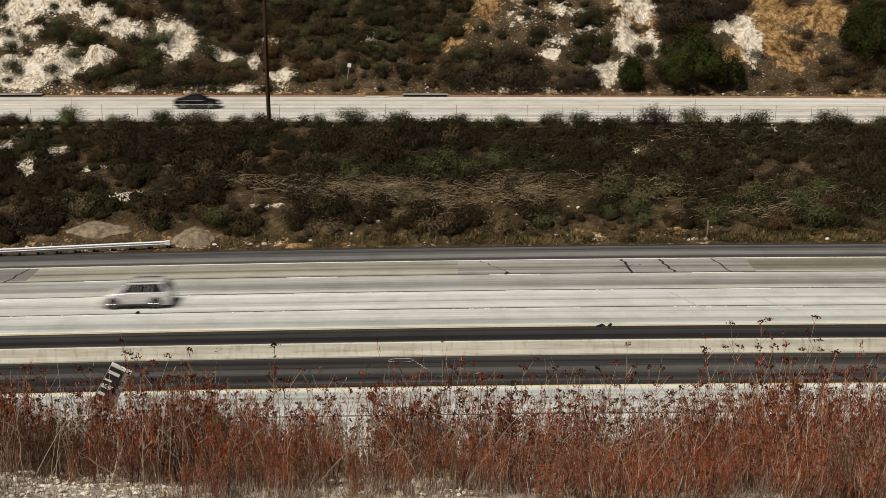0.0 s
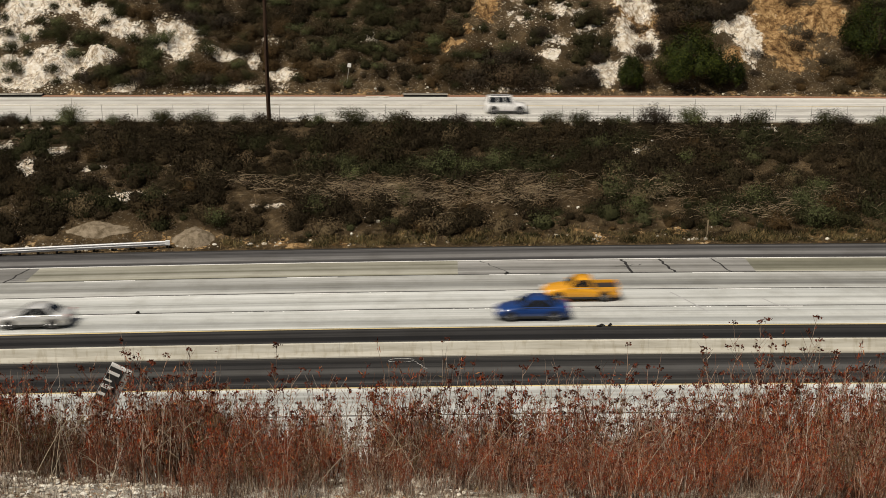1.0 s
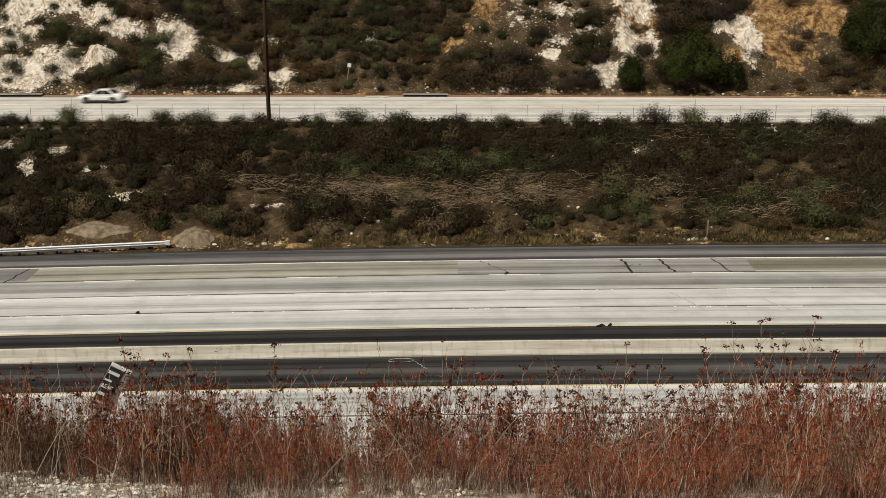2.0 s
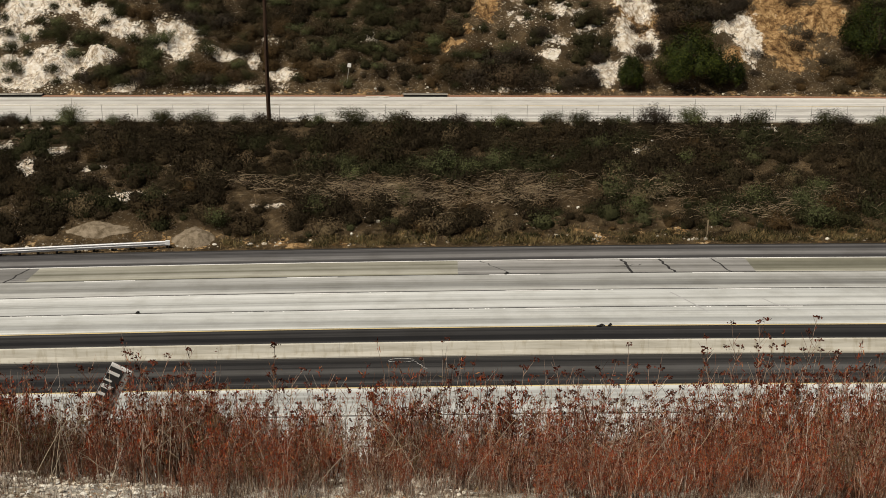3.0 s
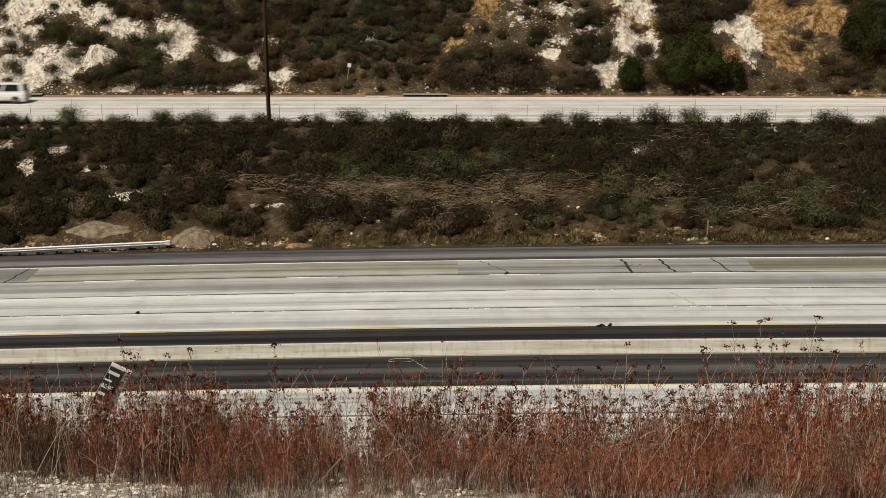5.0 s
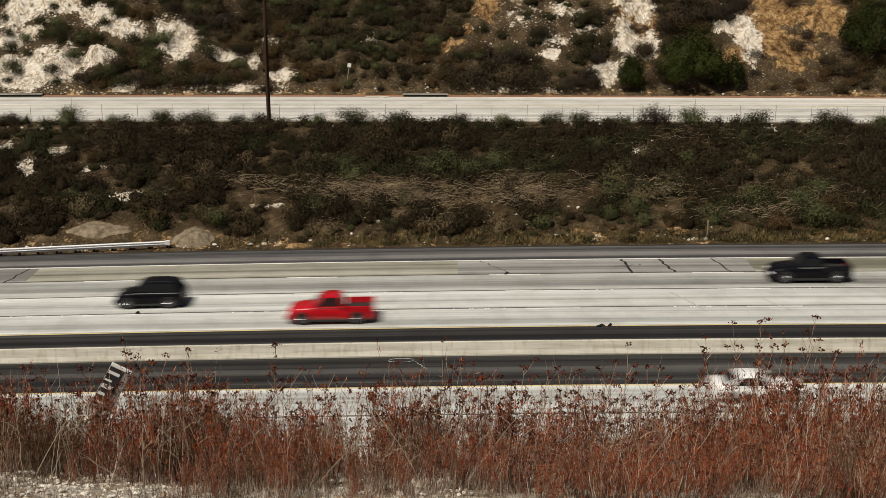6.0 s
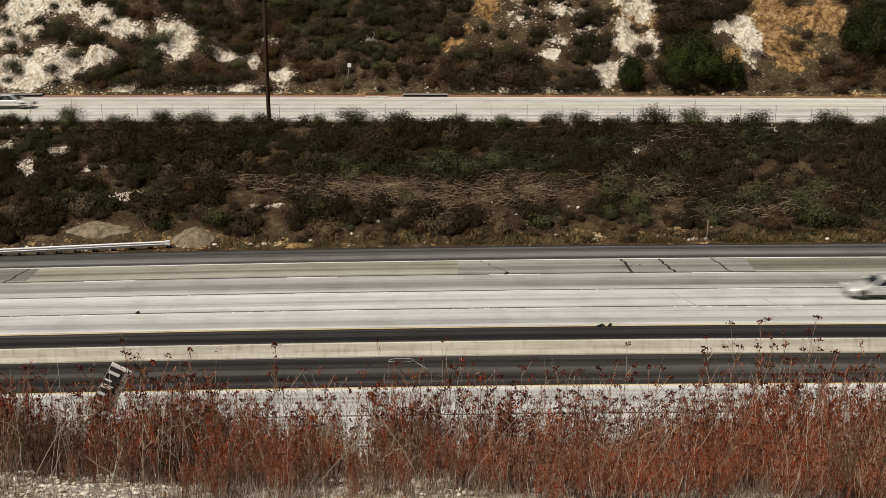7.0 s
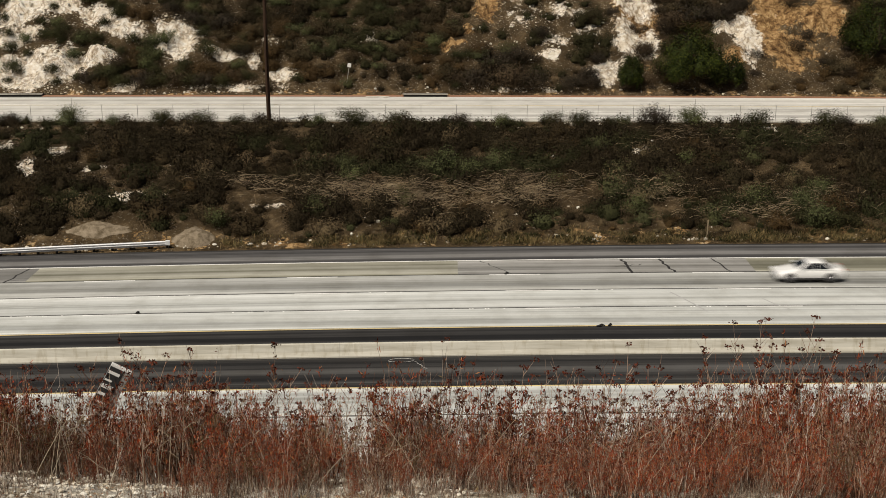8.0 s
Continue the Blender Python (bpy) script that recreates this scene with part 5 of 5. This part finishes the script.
build_debris()


# ---- vehicles ----
def car_paint(name, colour, metal=0.0):
    m = mat("paint_" + name, colour, 0.28, metal, 0.05 if max(colour) < 0.03 else 0.8)
    bsdf(m).inputs["Specular IOR Level"].default_value = 0.14 if max(colour) < 0.03 else 0.3
    n = noise_of(m, coords(m), 3.0, 4.0, 0.6)
    dust = ramp(m, n, [(0.3, tuple(c * 0.85 for c in colour)), (0.7, tuple(min(1.0, c * 1.06 + 0.001) for c in colour))])
    return paint_colour(m, dust)


PAINT = {
    "white": car_paint("white", (0.78, 0.78, 0.77)), "silver": car_paint("silver", (0.62, 0.62, 0.61), 0.3), "grey": car_paint("grey", (0.20, 0.20, 0.195), 0.4),
    "black": car_paint("black", (0.004, 0.004, 0.006)), "navy": car_paint("navy", (0.006, 0.008, 0.024)), "blue": car_paint("blue", (0.010, 0.042, 0.17)),
    "lightblue": car_paint("lightblue", (0.34, 0.45, 0.56), 0.3), "red": car_paint("red", (0.46, 0.005, 0.012)), "darkred": car_paint("darkred", (0.24, 0.015, 0.018)),
    "yellow": car_paint("yellow", (0.72, 0.33, 0.02)), "beige": car_paint("beige", (0.50, 0.46, 0.38), 0.3), "brown": car_paint("brown", (0.11, 0.065, 0.05)),
}
COLOUR_WORDS = {"lightblue": "light blue", "darkred": "dark red", "navy": "dark navy blue"}
M_GLASS = mat("tinted_car_glass", (0.012, 0.014, 0.016), 0.04)
M_TYRE = mat("tyre_rubber", (0.018, 0.018, 0.018), 0.85)
M_RIM = mat("alloy_rim", (0.30, 0.30, 0.31), 0.35, 0.8)
M_TRIM = mat("black_plastic_trim", (0.02, 0.02, 0.02), 0.6)
M_LAMP = mat("headlamp_lens", (0.75, 0.76, 0.78), 0.1)
M_TAIL = mat("tail_lamp_lens", (0.30, 0.012, 0.010), 0.15)
M_CHROME = mat("chrome", (0.7, 0.7, 0.7), 0.15, 1.0)

# length, width, bonnet, belt, tail, roof; cabin: foot and top of the windscreen, top and foot of the back; wheel radius, axles
CARS = {
    "sedan": (4.75, 1.80, 0.84, 0.96, 1.00, 1.45, 1.00, 0.25, -0.95, -1.65, 0.33, 1.45, -1.35),
    "coupe": (4.55, 1.78, 0.78, 0.90, 0.96, 1.32, 0.85, 0.05, -0.85, -1.75, 0.33, 1.38, -1.30),
    "hatch": (4.10, 1.72, 0.86, 0.98, 1.02, 1.50, 1.10, 0.35, -1.50, -1.90, 0.31, 1.28, -1.28),
    "suv": (4.75, 1.88, 1.04, 1.14, 1.14, 1.76, 1.15, 0.50, -1.95, -2.25, 0.38, 1.45, -1.38),
    "jeep": (4.35, 1.80, 1.08, 1.16, 1.16, 1.82, 0.85, 0.55, -1.95, -2.08, 0.39, 1.35, -1.25),
    "pickup": (5.65, 1.96, 1.08, 1.18, 1.22, 1.82, 1.15, 0.50, -0.70, -0.90, 0.40, 1.80, -1.75),
    "ute": (5.05, 1.74, 0.90, 1.02, 1.02, 1.56, 0.95, 0.35, -0.70, -0.92, 0.34, 1.55, -1.55),
    "van": (5.50, 2.00, 1.15, 1.25, 1.25, 2.12, 2.15, 1.45, -2.55, -2.68, 0.37, 1.75, -1.75),
}


def body_mesh(L, W, bonnet, belt, tail, xa, xd, bed):
    h, hw = L / 2, W / 2
    rows = [(h, 0.50, 0.42, 0.72), (h - 0.06, 0.66, 0.30, 0.86), (h - 0.30, bonnet - 0.10, 0.24, 0.96), (h - 0.75, bonnet, 0.22, 1.0), (xa + 0.05, belt - 0.03, 0.22, 1.0), (xa - 0.4, belt, 0.22, 1.0),
            (xd + 0.25, belt, 0.22, 1.0), (xd - 0.02, tail if not bed else 0.80, 0.22, 1.0)]
    if bed:
        rows += [(-h + 0.12, 0.80, 0.28, 0.99), (-h, 0.78, 0.40, 0.96)]
    elif -h + 0.35 < xd - 0.12:
        rows += [(-h + 0.30, tail - 0.01, 0.24, 0.98), (-h + 0.06, tail - 0.10, 0.32, 0.92), (-h, 0.62, 0.42, 0.84)]
    else:
        rows += [(-h + 0.04, tail - 0.03, 0.30, 0.97), (-h, 0.66, 0.40, 0.93)]
    v = []
    for x, top, bot, k in rows:
        y = hw * k
        mid = bot + (top - bot) * 0.55
        half = [(0.90 * y, bot), (0.985 * y, bot + 0.10), (y, mid), (0.965 * y, top - 0.09), (0.90 * y, top - 0.025), (0.5 * y, top + 0.012)]
        v += [(x, a, b) for a, b in half] + [(x, -a, b) for a, b in reversed(half)]
    n, m = 12, len(rows)
    i = np.arange(m - 1)[:, None] * n
    j = np.arange(n)[None, :]
    f = np.stack([i + j, i + (j + 1) % n, i + n + (j + 1) % n, i + n + j], -1).reshape(-1, 4)
    caps = []
    for k in range(5):
        caps += [[k, k + 1, 10 - k, 11 - k]]
    caps = np.array(caps)
    f = np.concatenate([f, caps[:, ::-1], caps + n * (m - 1)])
    return np.array(v), f


def cabin_mesh(belt, roof, hw, xa, xb, xc, xd):
    lo, hi = hw * 0.92, hw * 0.74
    b = belt - 0.06
    v = [(xa, lo * 0.86, b), (xa - 0.12, lo, b), (xd + 0.1, lo, b), (xd, lo * 0.88, b)]
    t = [(xb, hi * 0.86, roof - 0.05), (xb - 0.12, hi, roof - 0.05), (xc + 0.08, hi, roof - 0.05), (xc, hi * 0.88, roof - 0.05)]
    r = [(xb - 0.12, hi * 0.7, roof - 0.01), (xb - 0.3, hi * 0.8, roof), (xc + 0.28, hi * 0.8, roof), (xc + 0.12, hi * 0.7, roof - 0.01)]
    rings = []
    for half in (v, t, r):
        rings += half + [(x, -y, z) for x, y, z in reversed(half)]
    n = 8
    i = np.arange(2)[:, None] * n
    j = np.arange(n)[None, :]
    f = np.stack([i + j, i + (j + 1) % n, i + n + (j + 1) % n, i + n + j], -1).reshape(-1, 4)
    caps = np.array([[0, 1, 6, 7], [1, 2, 5, 6], [2, 3, 4, 5]]) + 16
    return np.array(rings), np.concatenate([f, caps])


def pane(corners, push):
    """A thin glass pane through four corners, standing proud by push."""
    c = np.array(corners, float)
    p = np.array(push, float)
    v = np.concatenate([c - p * 0.5, c + p])
    f = np.array([[4, 5, 6, 7], [3, 2, 1, 0], [0, 1, 5, 4], [1, 2, 6, 5], [2, 3, 7, 6], [3, 0, 4, 7]])
    return mesh_from("pane", v, f, [M_GLASS])


def lathe(profile, n=24):
    """Rings round the y axis from (radius, y) pairs."""
    a = np.arange(n) * 2 * np.pi / n
    v = np.concatenate([np.stack([r * np.cos(a), np.full(n, y), r * np.sin(a)], 1) for r, y in profile])
    i = np.arange(len(profile) - 1)[:, None] * n
    j = np.arange(n)[None, :]
    return v, np.stack([i + j, i + n + j, i + n + (j + 1) % n, i + (j + 1) % n], -1).reshape(-1, 4)


CACHE = {}


def cached(key, make):
    if key not in CACHE:
        CACHE[key] = make()
    return CACHE[key]


def boxes_mesh(name, material, *items, bevel=0.02):
    bm = bmesh.new()
    for it in items:
        box(bm, *it, bevel=bevel)
    me = bpy.data.meshes.new(name)
    bm.to_mesh(me)
    bm.free()
    me.materials.append(material)
    return me


def rim_mesh(r):
    pieces = [lathe([(r * 0.66, -0.02), (r * 0.68, 0.012), (r * 0.60, 0.016), (r * 0.56, -0.02)], 20), lathe([(0.001, 0.014), (r * 0.16, 0.012), (r * 0.18, -0.02)], 10)]
    for k in range(5):
        a = k * 2 * np.pi / 5
        d = np.array([math.cos(a), 0, math.sin(a)])
        pieces.append(tube([d * r * 0.14, d * r * 0.60], [r * 0.085, r * 0.07], 4))
    v, f = join(pieces)
    return mesh_from("rim", v, f, [M_RIM])


def vehicle(kind, colour):
    rack = kind == "pickup_rack"
    base = "pickup" if rack else kind
    L, W, bonnet, belt, tail, roof, xa, xb, xc, xd, r, ax, bx = CARS[base]
    hw = W / 2
    bed = base in ("pickup", "ute")
    paint = PAINT[colour]
    word = COLOUR_WORDS.get(colour, colour)
    text = {"sedan": "four-door saloon car", "coupe": "low two-door coupe", "hatch": "small hatchback car", "suv": "tall estate utility car", "jeep": "boxy off-road car", "pickup": "pickup truck with an open bed", "ute": "compact pickup truck with an open bed", "van": "panel van"}[base]
    car = thing("pickup_truck" if bed else ("van" if base == "van" else "car"), word + " " + text + (" and a ladder rack" if rack else " driving on the road"), "pickup" if bed else ("van" if base == "van" else "car"), "passing vehicles")
    k = (base, colour)

    def shell(name, make):
        def build():
            v, f = make()
            me = mesh_from(name, v, f, [paint], smooth_shade=True)
            me.set_sharp_from_angle(angle=radians(42))
            return me
        return part(name, cached((name, k), build), None, car)

    shell("body", lambda: body_mesh(L, W, bonnet, belt, tail, xa, xd, bed))
    shell("cabin", lambda: cabin_mesh(belt, roof, hw, xa, xb, xc, xd))
    lo, hi = hw * 0.92, hw * 0.74

    def at(t, u, side):
        """A point of the cabin's side: t along, u up."""
        x0, x1 = xa - 0.12 + (xb - xa) * u, xd + 0.1 + (xc - xd) * u
        return (x0 + (x1 - x0) * t, side * (lo + (hi - lo) * u), belt - 0.06 + (roof - belt + 0.01) * u)

    cuts = [(0.03, 0.47), (0.50, 0.96)] if base in ("sedan", "hatch", "pickup", "ute") else ([(0.06, 0.62), (0.66, 0.93)] if base == "coupe" else [(0.04, 0.30), (0.33, 0.60), (0.63, 0.95)])
    if base == "van":
        cuts = [(0.03, 0.20)] + ([(0.24, 0.50), (0.54, 0.92)] if colour == "white" else [])
    for side in (1, -1):
        for a, b in cuts:
            me = cached(("side", base, side, a, colour if base == "van" else ""), lambda: pane([at(a, 0.14, side), at(b, 0.14, side), at(b, 0.93, side), at(a, 0.93, side)], (0, side * 0.012, 0.004)))
            part("side_window", me, None, car, "dark tinted window")
    front = cached(("front", base), lambda: pane([(xa - 0.10, -lo * 0.80, belt + 0.02), (xa - 0.10, lo * 0.80, belt + 0.02), (xb + 0.02, hi * 0.82, roof - 0.09), (xb + 0.02, -hi * 0.82, roof - 0.09)], (0.03, 0, 0.02)))
    part("windscreen", front, None, car, "dark sloping windscreen")
    rear = cached(("rear", base), lambda: pane([(xd + 0.03, lo * 0.78, belt + 0.05), (xd + 0.03, -lo * 0.78, belt + 0.05), (xc - 0.01, -hi * 0.8, roof - 0.10), (xc - 0.01, hi * 0.8, roof - 0.10)], (-0.03, 0, 0.02)))
    part("rear_window", rear, None, car, "dark rear window")

    tyre = cached(("tyre", r), lambda: mesh_from("wheel", *lathe([(r * 0.60, -0.11), (r * 0.93, -0.11), (r, -0.07), (r, 0.07), (r * 0.93, 0.105), (r * 0.64, 0.11), (r * 0.60, 0.02)], 24), [M_TYRE]))
    rim = cached(("rim", r), lambda: rim_mesh(r))
    arch = cached(("arch", r), lambda: mesh_from("wheel_arch", *lathe([(r * 1.16, -0.2), (r * 1.16, 0.0), (r * 1.02, 0.006), (0.02, 0.004)], 20), [M_TRIM]))
    for x in (ax, bx):
        for side in (1, -1):
            wheel = part("wheel", tyre, None, car, "black rubber tyre")
            wheel.matrix_basis = pose(x, side * (hw - 0.085), r, 0, 0, 0 if side > 0 else 180)
            part("rim", rim, None, wheel, "alloy rim").matrix_basis = pose(0, 0.09, 0)
            part("wheel_arch", arch, None, car, "dark wheel arch").matrix_basis = pose(x, side * (hw + 0.004), r + 0.02, 0, 0, 0 if side > 0 else 180)
    h = L / 2
    for side in (1, -1):
        y0, y1 = sorted((side * hw * 0.55, side * hw * 0.86))
        part("headlight", cached(("head", base, side), lambda: boxes_mesh("headlight", M_LAMP, (h - 0.22, h - 0.02, y0, y1, 0.62, 0.76))), None, car, "clear headlight")
        part("tail_light", cached(("tail", base, side), lambda: boxes_mesh("tail_light", M_TAIL, (-h + 0.005, -h + 0.12, y0, y1, 0.70, 0.92))), None, car, "red tail light")
        m0, m1 = sorted((side * (hw * 0.93), side * (hw + 0.12)))
        part("mirror", cached(("mirror", base, side, colour), lambda: boxes_mesh("mirror", paint, (xa - 0.32, xa - 0.16, m0, m1, belt + 0.02, belt + 0.16), bevel=0.03)), None, car)
        s0, s1 = sorted((side * (hw - 0.06), side * (hw + 0.004)))
        part("sill", cached(("sill", base, side), lambda: boxes_mesh("sill", M_TRIM, (bx + r + 0.08, ax - r - 0.08, s0, s1, 0.20, 0.36))), None, car, "black sill")
    # chrome strips added to give the bright highlight streak along the waistline
    for side in (1, -1):
        y0, y1 = sorted((side * hw * 0.935, side * (hw * 0.965 + 0.004)))
        part("waist_trim", cached(("waist", base, side), lambda: boxes_mesh("waist_trim", M_CHROME, (xd + 0.15, xa - 0.25, y0, y1, belt - 0.085, belt - 0.05), bevel=0.0)), None, car, "chrome strip standing in for the highlight below the windows")
    part("bumper", cached(("bump", base), lambda: boxes_mesh("bumper", M_TRIM, (h - 0.10, h + 0.03, -hw * 0.8, hw * 0.8, 0.36, 0.50))), None, car, "black front bumper")
    part("bumper", cached(("bumpr", base), lambda: boxes_mesh("bumper", M_CHROME if bed else M_TRIM, (-h - 0.03, -h + 0.08, -hw * 0.85, hw * 0.85, 0.42, 0.58))), None, car, "rear bumper")
    if bed:
        for side in (1, -1):
            y0, y1 = sorted((side * (hw - 0.07), side * (hw - 0.005)))
            part("bed_side", cached(("bed", base, colour, side), lambda: boxes_mesh("bed_side", paint, (-h + 0.02, xd - 0.06, y0, y1, 0.70, tail))), None, car)
        part("tailgate", cached(("gate", base, colour), lambda: boxes_mesh("tailgate", paint, (-h, -h + 0.06, -hw + 0.08, hw - 0.08, 0.70, tail - 0.01))), None, car)
        part("bed_liner", cached(("liner", base), lambda: boxes_mesh("bed_liner", M_TRIM, (-h + 0.07, xd - 0.08, -hw + 0.08, hw - 0.08, 0.80, 0.83))), None, car, "dark bed floor")
    if rack:
        for side in (1, -1):
            y0, y1 = sorted((side * (hw - 0.12), side * (hw - 0.06)))
            for z in (1.62, 2.08):
                part("rack_rail", boxes_mesh("rack_rail", paint, (-h + 0.15, 0.9 if z > 2 else -1.0, y0, y1, z, z + 0.08), bevel=0.0), None, car, "white steel rack rail")
            for x in (-h + 0.3, -2.0, -1.1):
                part("rack_post", boxes_mesh("rack_post", paint, (x, x + 0.07, y0, y1, 1.15, 2.08), bevel=0.0), None, car, "white steel rack post")
    if base in ("suv", "jeep"):
        for side in (1, -1):
            y0, y1 = sorted((side * hw * 0.58, side * hw * 0.62))
            part("roof_rail", cached(("rail", base, side), lambda: boxes_mesh("roof_rail", M_TRIM, (xc + 0.3, xb - 0.3, y0, y1, roof + 0.0, roof + 0.06), bevel=0.0)), None, car, "dark roof rail")
    return car


LANES = {1: (81.5, 0.004), 2: (78.0, 0.004), 3: (74.3, 0.004), 4: (70.66, 0.004), 11: (57.7, 0.004), 12: (54.0, 0.004), 13: (50.3, 0.004), 21: (123.4, 5.404), 22: (119.8, 5.404), 23: (116.9, 5.404)}


def drive(car, lane, t0, s0, v):
    """Keys a vehicle that is s0 metres along its lane at t0 and goes v metres a second."""
    w, z = LANES[lane]
    times = {0.0, 8.0}
    t_mid = t0 - s0 / v
    for k in range(-10, 11, 2):
        f = round(t_mid * FPS) + k
        if 0 < f < 8 * FPS:
            times.add(f / FPS)
    rows = []
    for t in sorted(times):
        s = s0 + v * (t - t0)
        a, p, b = Vector(bent(s - 1, w, z)), Vector(bent(s, w, z)), Vector(bent(s + 1, w, z))
        x = (b - a).normalized() * (1 if v > 0 else -1)
        y = Vector((0, 0, 1)).cross(x).normalized()
        up = x.cross(y)
        m = Matrix((x, y, up)).transposed().to_4x4()
        m.translation = p
        rows.append((t, m))
    walk(car, rows)


def motions():
    drive(vehicle("suv", "silver"), 3, 0.0, -20.6, -290)
    drive(vehicle("pickup_rack", "white"), 2, 0.5, 0.3, -205)
    drive(vehicle("sedan", "navy"), 4, 0.5, 11.7, -297)
    drive(vehicle("pickup", "grey"), 3, 0.5, 28.0, -215)
    drive(vehicle("jeep", "white"), 1, 0.6, 23.4, -283)
    drive(vehicle("sedan", "silver"), 4, 1.0, -26.3, -297)
    drive(vehicle("sedan", "blue"), 4, 1.0, 5.8, -297)
    drive(vehicle("ute", "yellow"), 3, 1.0, 9.3, -290)
    drive(vehicle("sedan", "navy"), 4, 1.1, 10.3, -297)
    drive(vehicle("hatch", "darkred"), 1, 1.4, -13.5, -283)
    drive(vehicle("hatch", "black"), 3, 1.5, -18.1, -290)
    drive(vehicle("sedan", "black"), 4, 1.5, 3.6, -297)
    drive(vehicle("sedan", "black"), 2, 1.5, 32.5, -283)
    drive(vehicle("suv", "black"), 4, 1.7, 20.6, -297)
    drive(vehicle("suv", "white"), 2, 2.9, -4.3, -312)
    drive(vehicle("coupe", "lightblue"), 4, 3.6, 13.6, -297)
    drive(vehicle("suv", "white"), 3, 3.7, 6.3, -290)
    drive(vehicle("pickup", "white"), 3, 4.0, 10.2, -290)
    drive(vehicle("coupe", "navy"), 4, 5.9, -21.8, -297)
    drive(vehicle("suv", "black"), 3, 6.0, -19.7, -290)
    drive(vehicle("pickup", "red"), 4, 6.0, -7.2, -297)
    drive(vehicle("pickup", "black"), 2, 6.0, 25.7, -283)
    drive(vehicle("sedan", "black"), 1, 6.1, 7.9, -283)
    drive(vehicle("coupe", "white"), 3, 6.1, 6.8, -290)
    drive(vehicle("sedan", "beige"), 4, 6.2, 9.3, -297)
    drive(vehicle("sedan", "black"), 2, 6.4, -12.3, -283)
    drive(vehicle("suv", "black"), 4, 6.5, -25.5, -297)
    drive(vehicle("hatch", "white"), 1, 6.5, 10.5, -283)
    drive(vehicle("sedan", "lightblue"), 4, 6.6, 26.4, -297)
    drive(vehicle("sedan", "silver"), 3, 7.0, 29.5, -290)
    drive(vehicle("jeep", "white"), 2, 7.1, 13.2, -283)
    drive(vehicle("pickup", "red"), 4, 7.2, 15.0, -297)
    drive(vehicle("sedan", "white"), 3, 7.8, -0.7, -290)
    drive(vehicle("sedan", "white"), 2, 8.0, 25.7, -283)
    drive(vehicle("sedan", "white"), 11, 0.1, -7.8, 291)
    drive(vehicle("sedan", "white"), 12, 0.3, 4.4, 290)
    drive(vehicle("sedan", "white"), 11, 0.5, 18.4, 291)
    drive(vehicle("suv", "black"), 11, 0.9, 6.6, 291)
    drive(vehicle("sedan", "grey"), 12, 1.0, -13.0, 290)
    drive(vehicle("suv", "darkred"), 11, 1.2, 7.3, 291)
    drive(vehicle("sedan", "navy"), 12, 1.3, 11.2, 290)
    drive(vehicle("sedan", "silver"), 11, 1.5, 22.4, 291)
    drive(vehicle("sedan", "brown"), 12, 1.5, 1.4, 290)
    drive(vehicle("van", "grey"), 11, 2.8, -0.2, 291)
    drive(vehicle("pickup", "white"), 11, 2.9, 1.0, 291)
    drive(vehicle("suv", "white"), 12, 2.9, 9.1, 290)
    drive(vehicle("sedan", "white"), 12, 3.7, 0.3, 290)
    drive(vehicle("sedan", "darkred"), 12, 4.3, 3.9, 290)
    drive(vehicle("sedan", "white"), 11, 4.5, -4.6, 291)
    drive(vehicle("sedan", "brown"), 12, 4.5, 2.3, 290)
    drive(vehicle("suv", "brown"), 12, 7.5, -2.4, 290)
    drive(vehicle("sedan", "white"), 11, 4.6, -10.2, 291)
    drive(vehicle("sedan", "white"), 11, 6.0, 16.8, 291)
    drive(vehicle("sedan", "white"), 12, 5.9, 0.2, 290)
    drive(vehicle("suv", "brown"), 11, 5.9, 10.4, 291)
    drive(vehicle("suv", "white"), 11, 6.1, -2.9, 291)
    drive(vehicle("sedan", "white"), 11, 6.2, -11.0, 291)
    drive(vehicle("suv", "navy"), 11, 6.5, 12.6, 291)
    drive(vehicle("sedan", "grey"), 11, 6.6, -10.9, 291)
    drive(vehicle("van", "white"), 11, 6.7, -10.5, 291)
    drive(vehicle("sedan", "grey"), 12, 6.7, -2.0, 290)
    drive(vehicle("suv", "white"), 12, 7.2, -1.8, 290)
    drive(vehicle("sedan", "blue"), 11, 7.4, -5.0, 345)
    drive(vehicle("sedan", "white"), 12, 7.4, 9.3, 290)
    drive(vehicle("hatch", "red"), 12, 7.7, 10.9, 290)
    drive(vehicle("suv", "black"), 11, 7.8, -2.6, 291)
    drive(vehicle("sedan", "black"), 22, 0.0, -25.6, 217)
    drive(vehicle("jeep", "white"), 23, 1.0, 6.3, 192)
    drive(vehicle("sedan", "white"), 21, 1.7, 30.3, -223)
    drive(vehicle("van", "white"), 21, 4.6, 42.0, -223)
    drive(vehicle("sedan", "silver"), 22, 7.0, -44.9, 199)
    drive(vehicle("sedan", "black"), 22, 7.5, 34.9, 222)
    drive(vehicle("pickup", "brown"), 23, 7.5, 3.0, 262)
    # the tall stalks stir in the wind
    for k, st in STALKS.items():
        home = st.matrix_basis.copy()
        rows = []
        for i in range(17):
            a = 0.32 * math.sin(i * (1.1 + 0.03 * (k % 30)) + k * 1.7) + 0.18 * math.sin(i * 2.3 + k)
            rows.append((i * 0.5, home @ pose(0, 0, 0, 0, a, 0)))
        walk(st, rows)

motions()
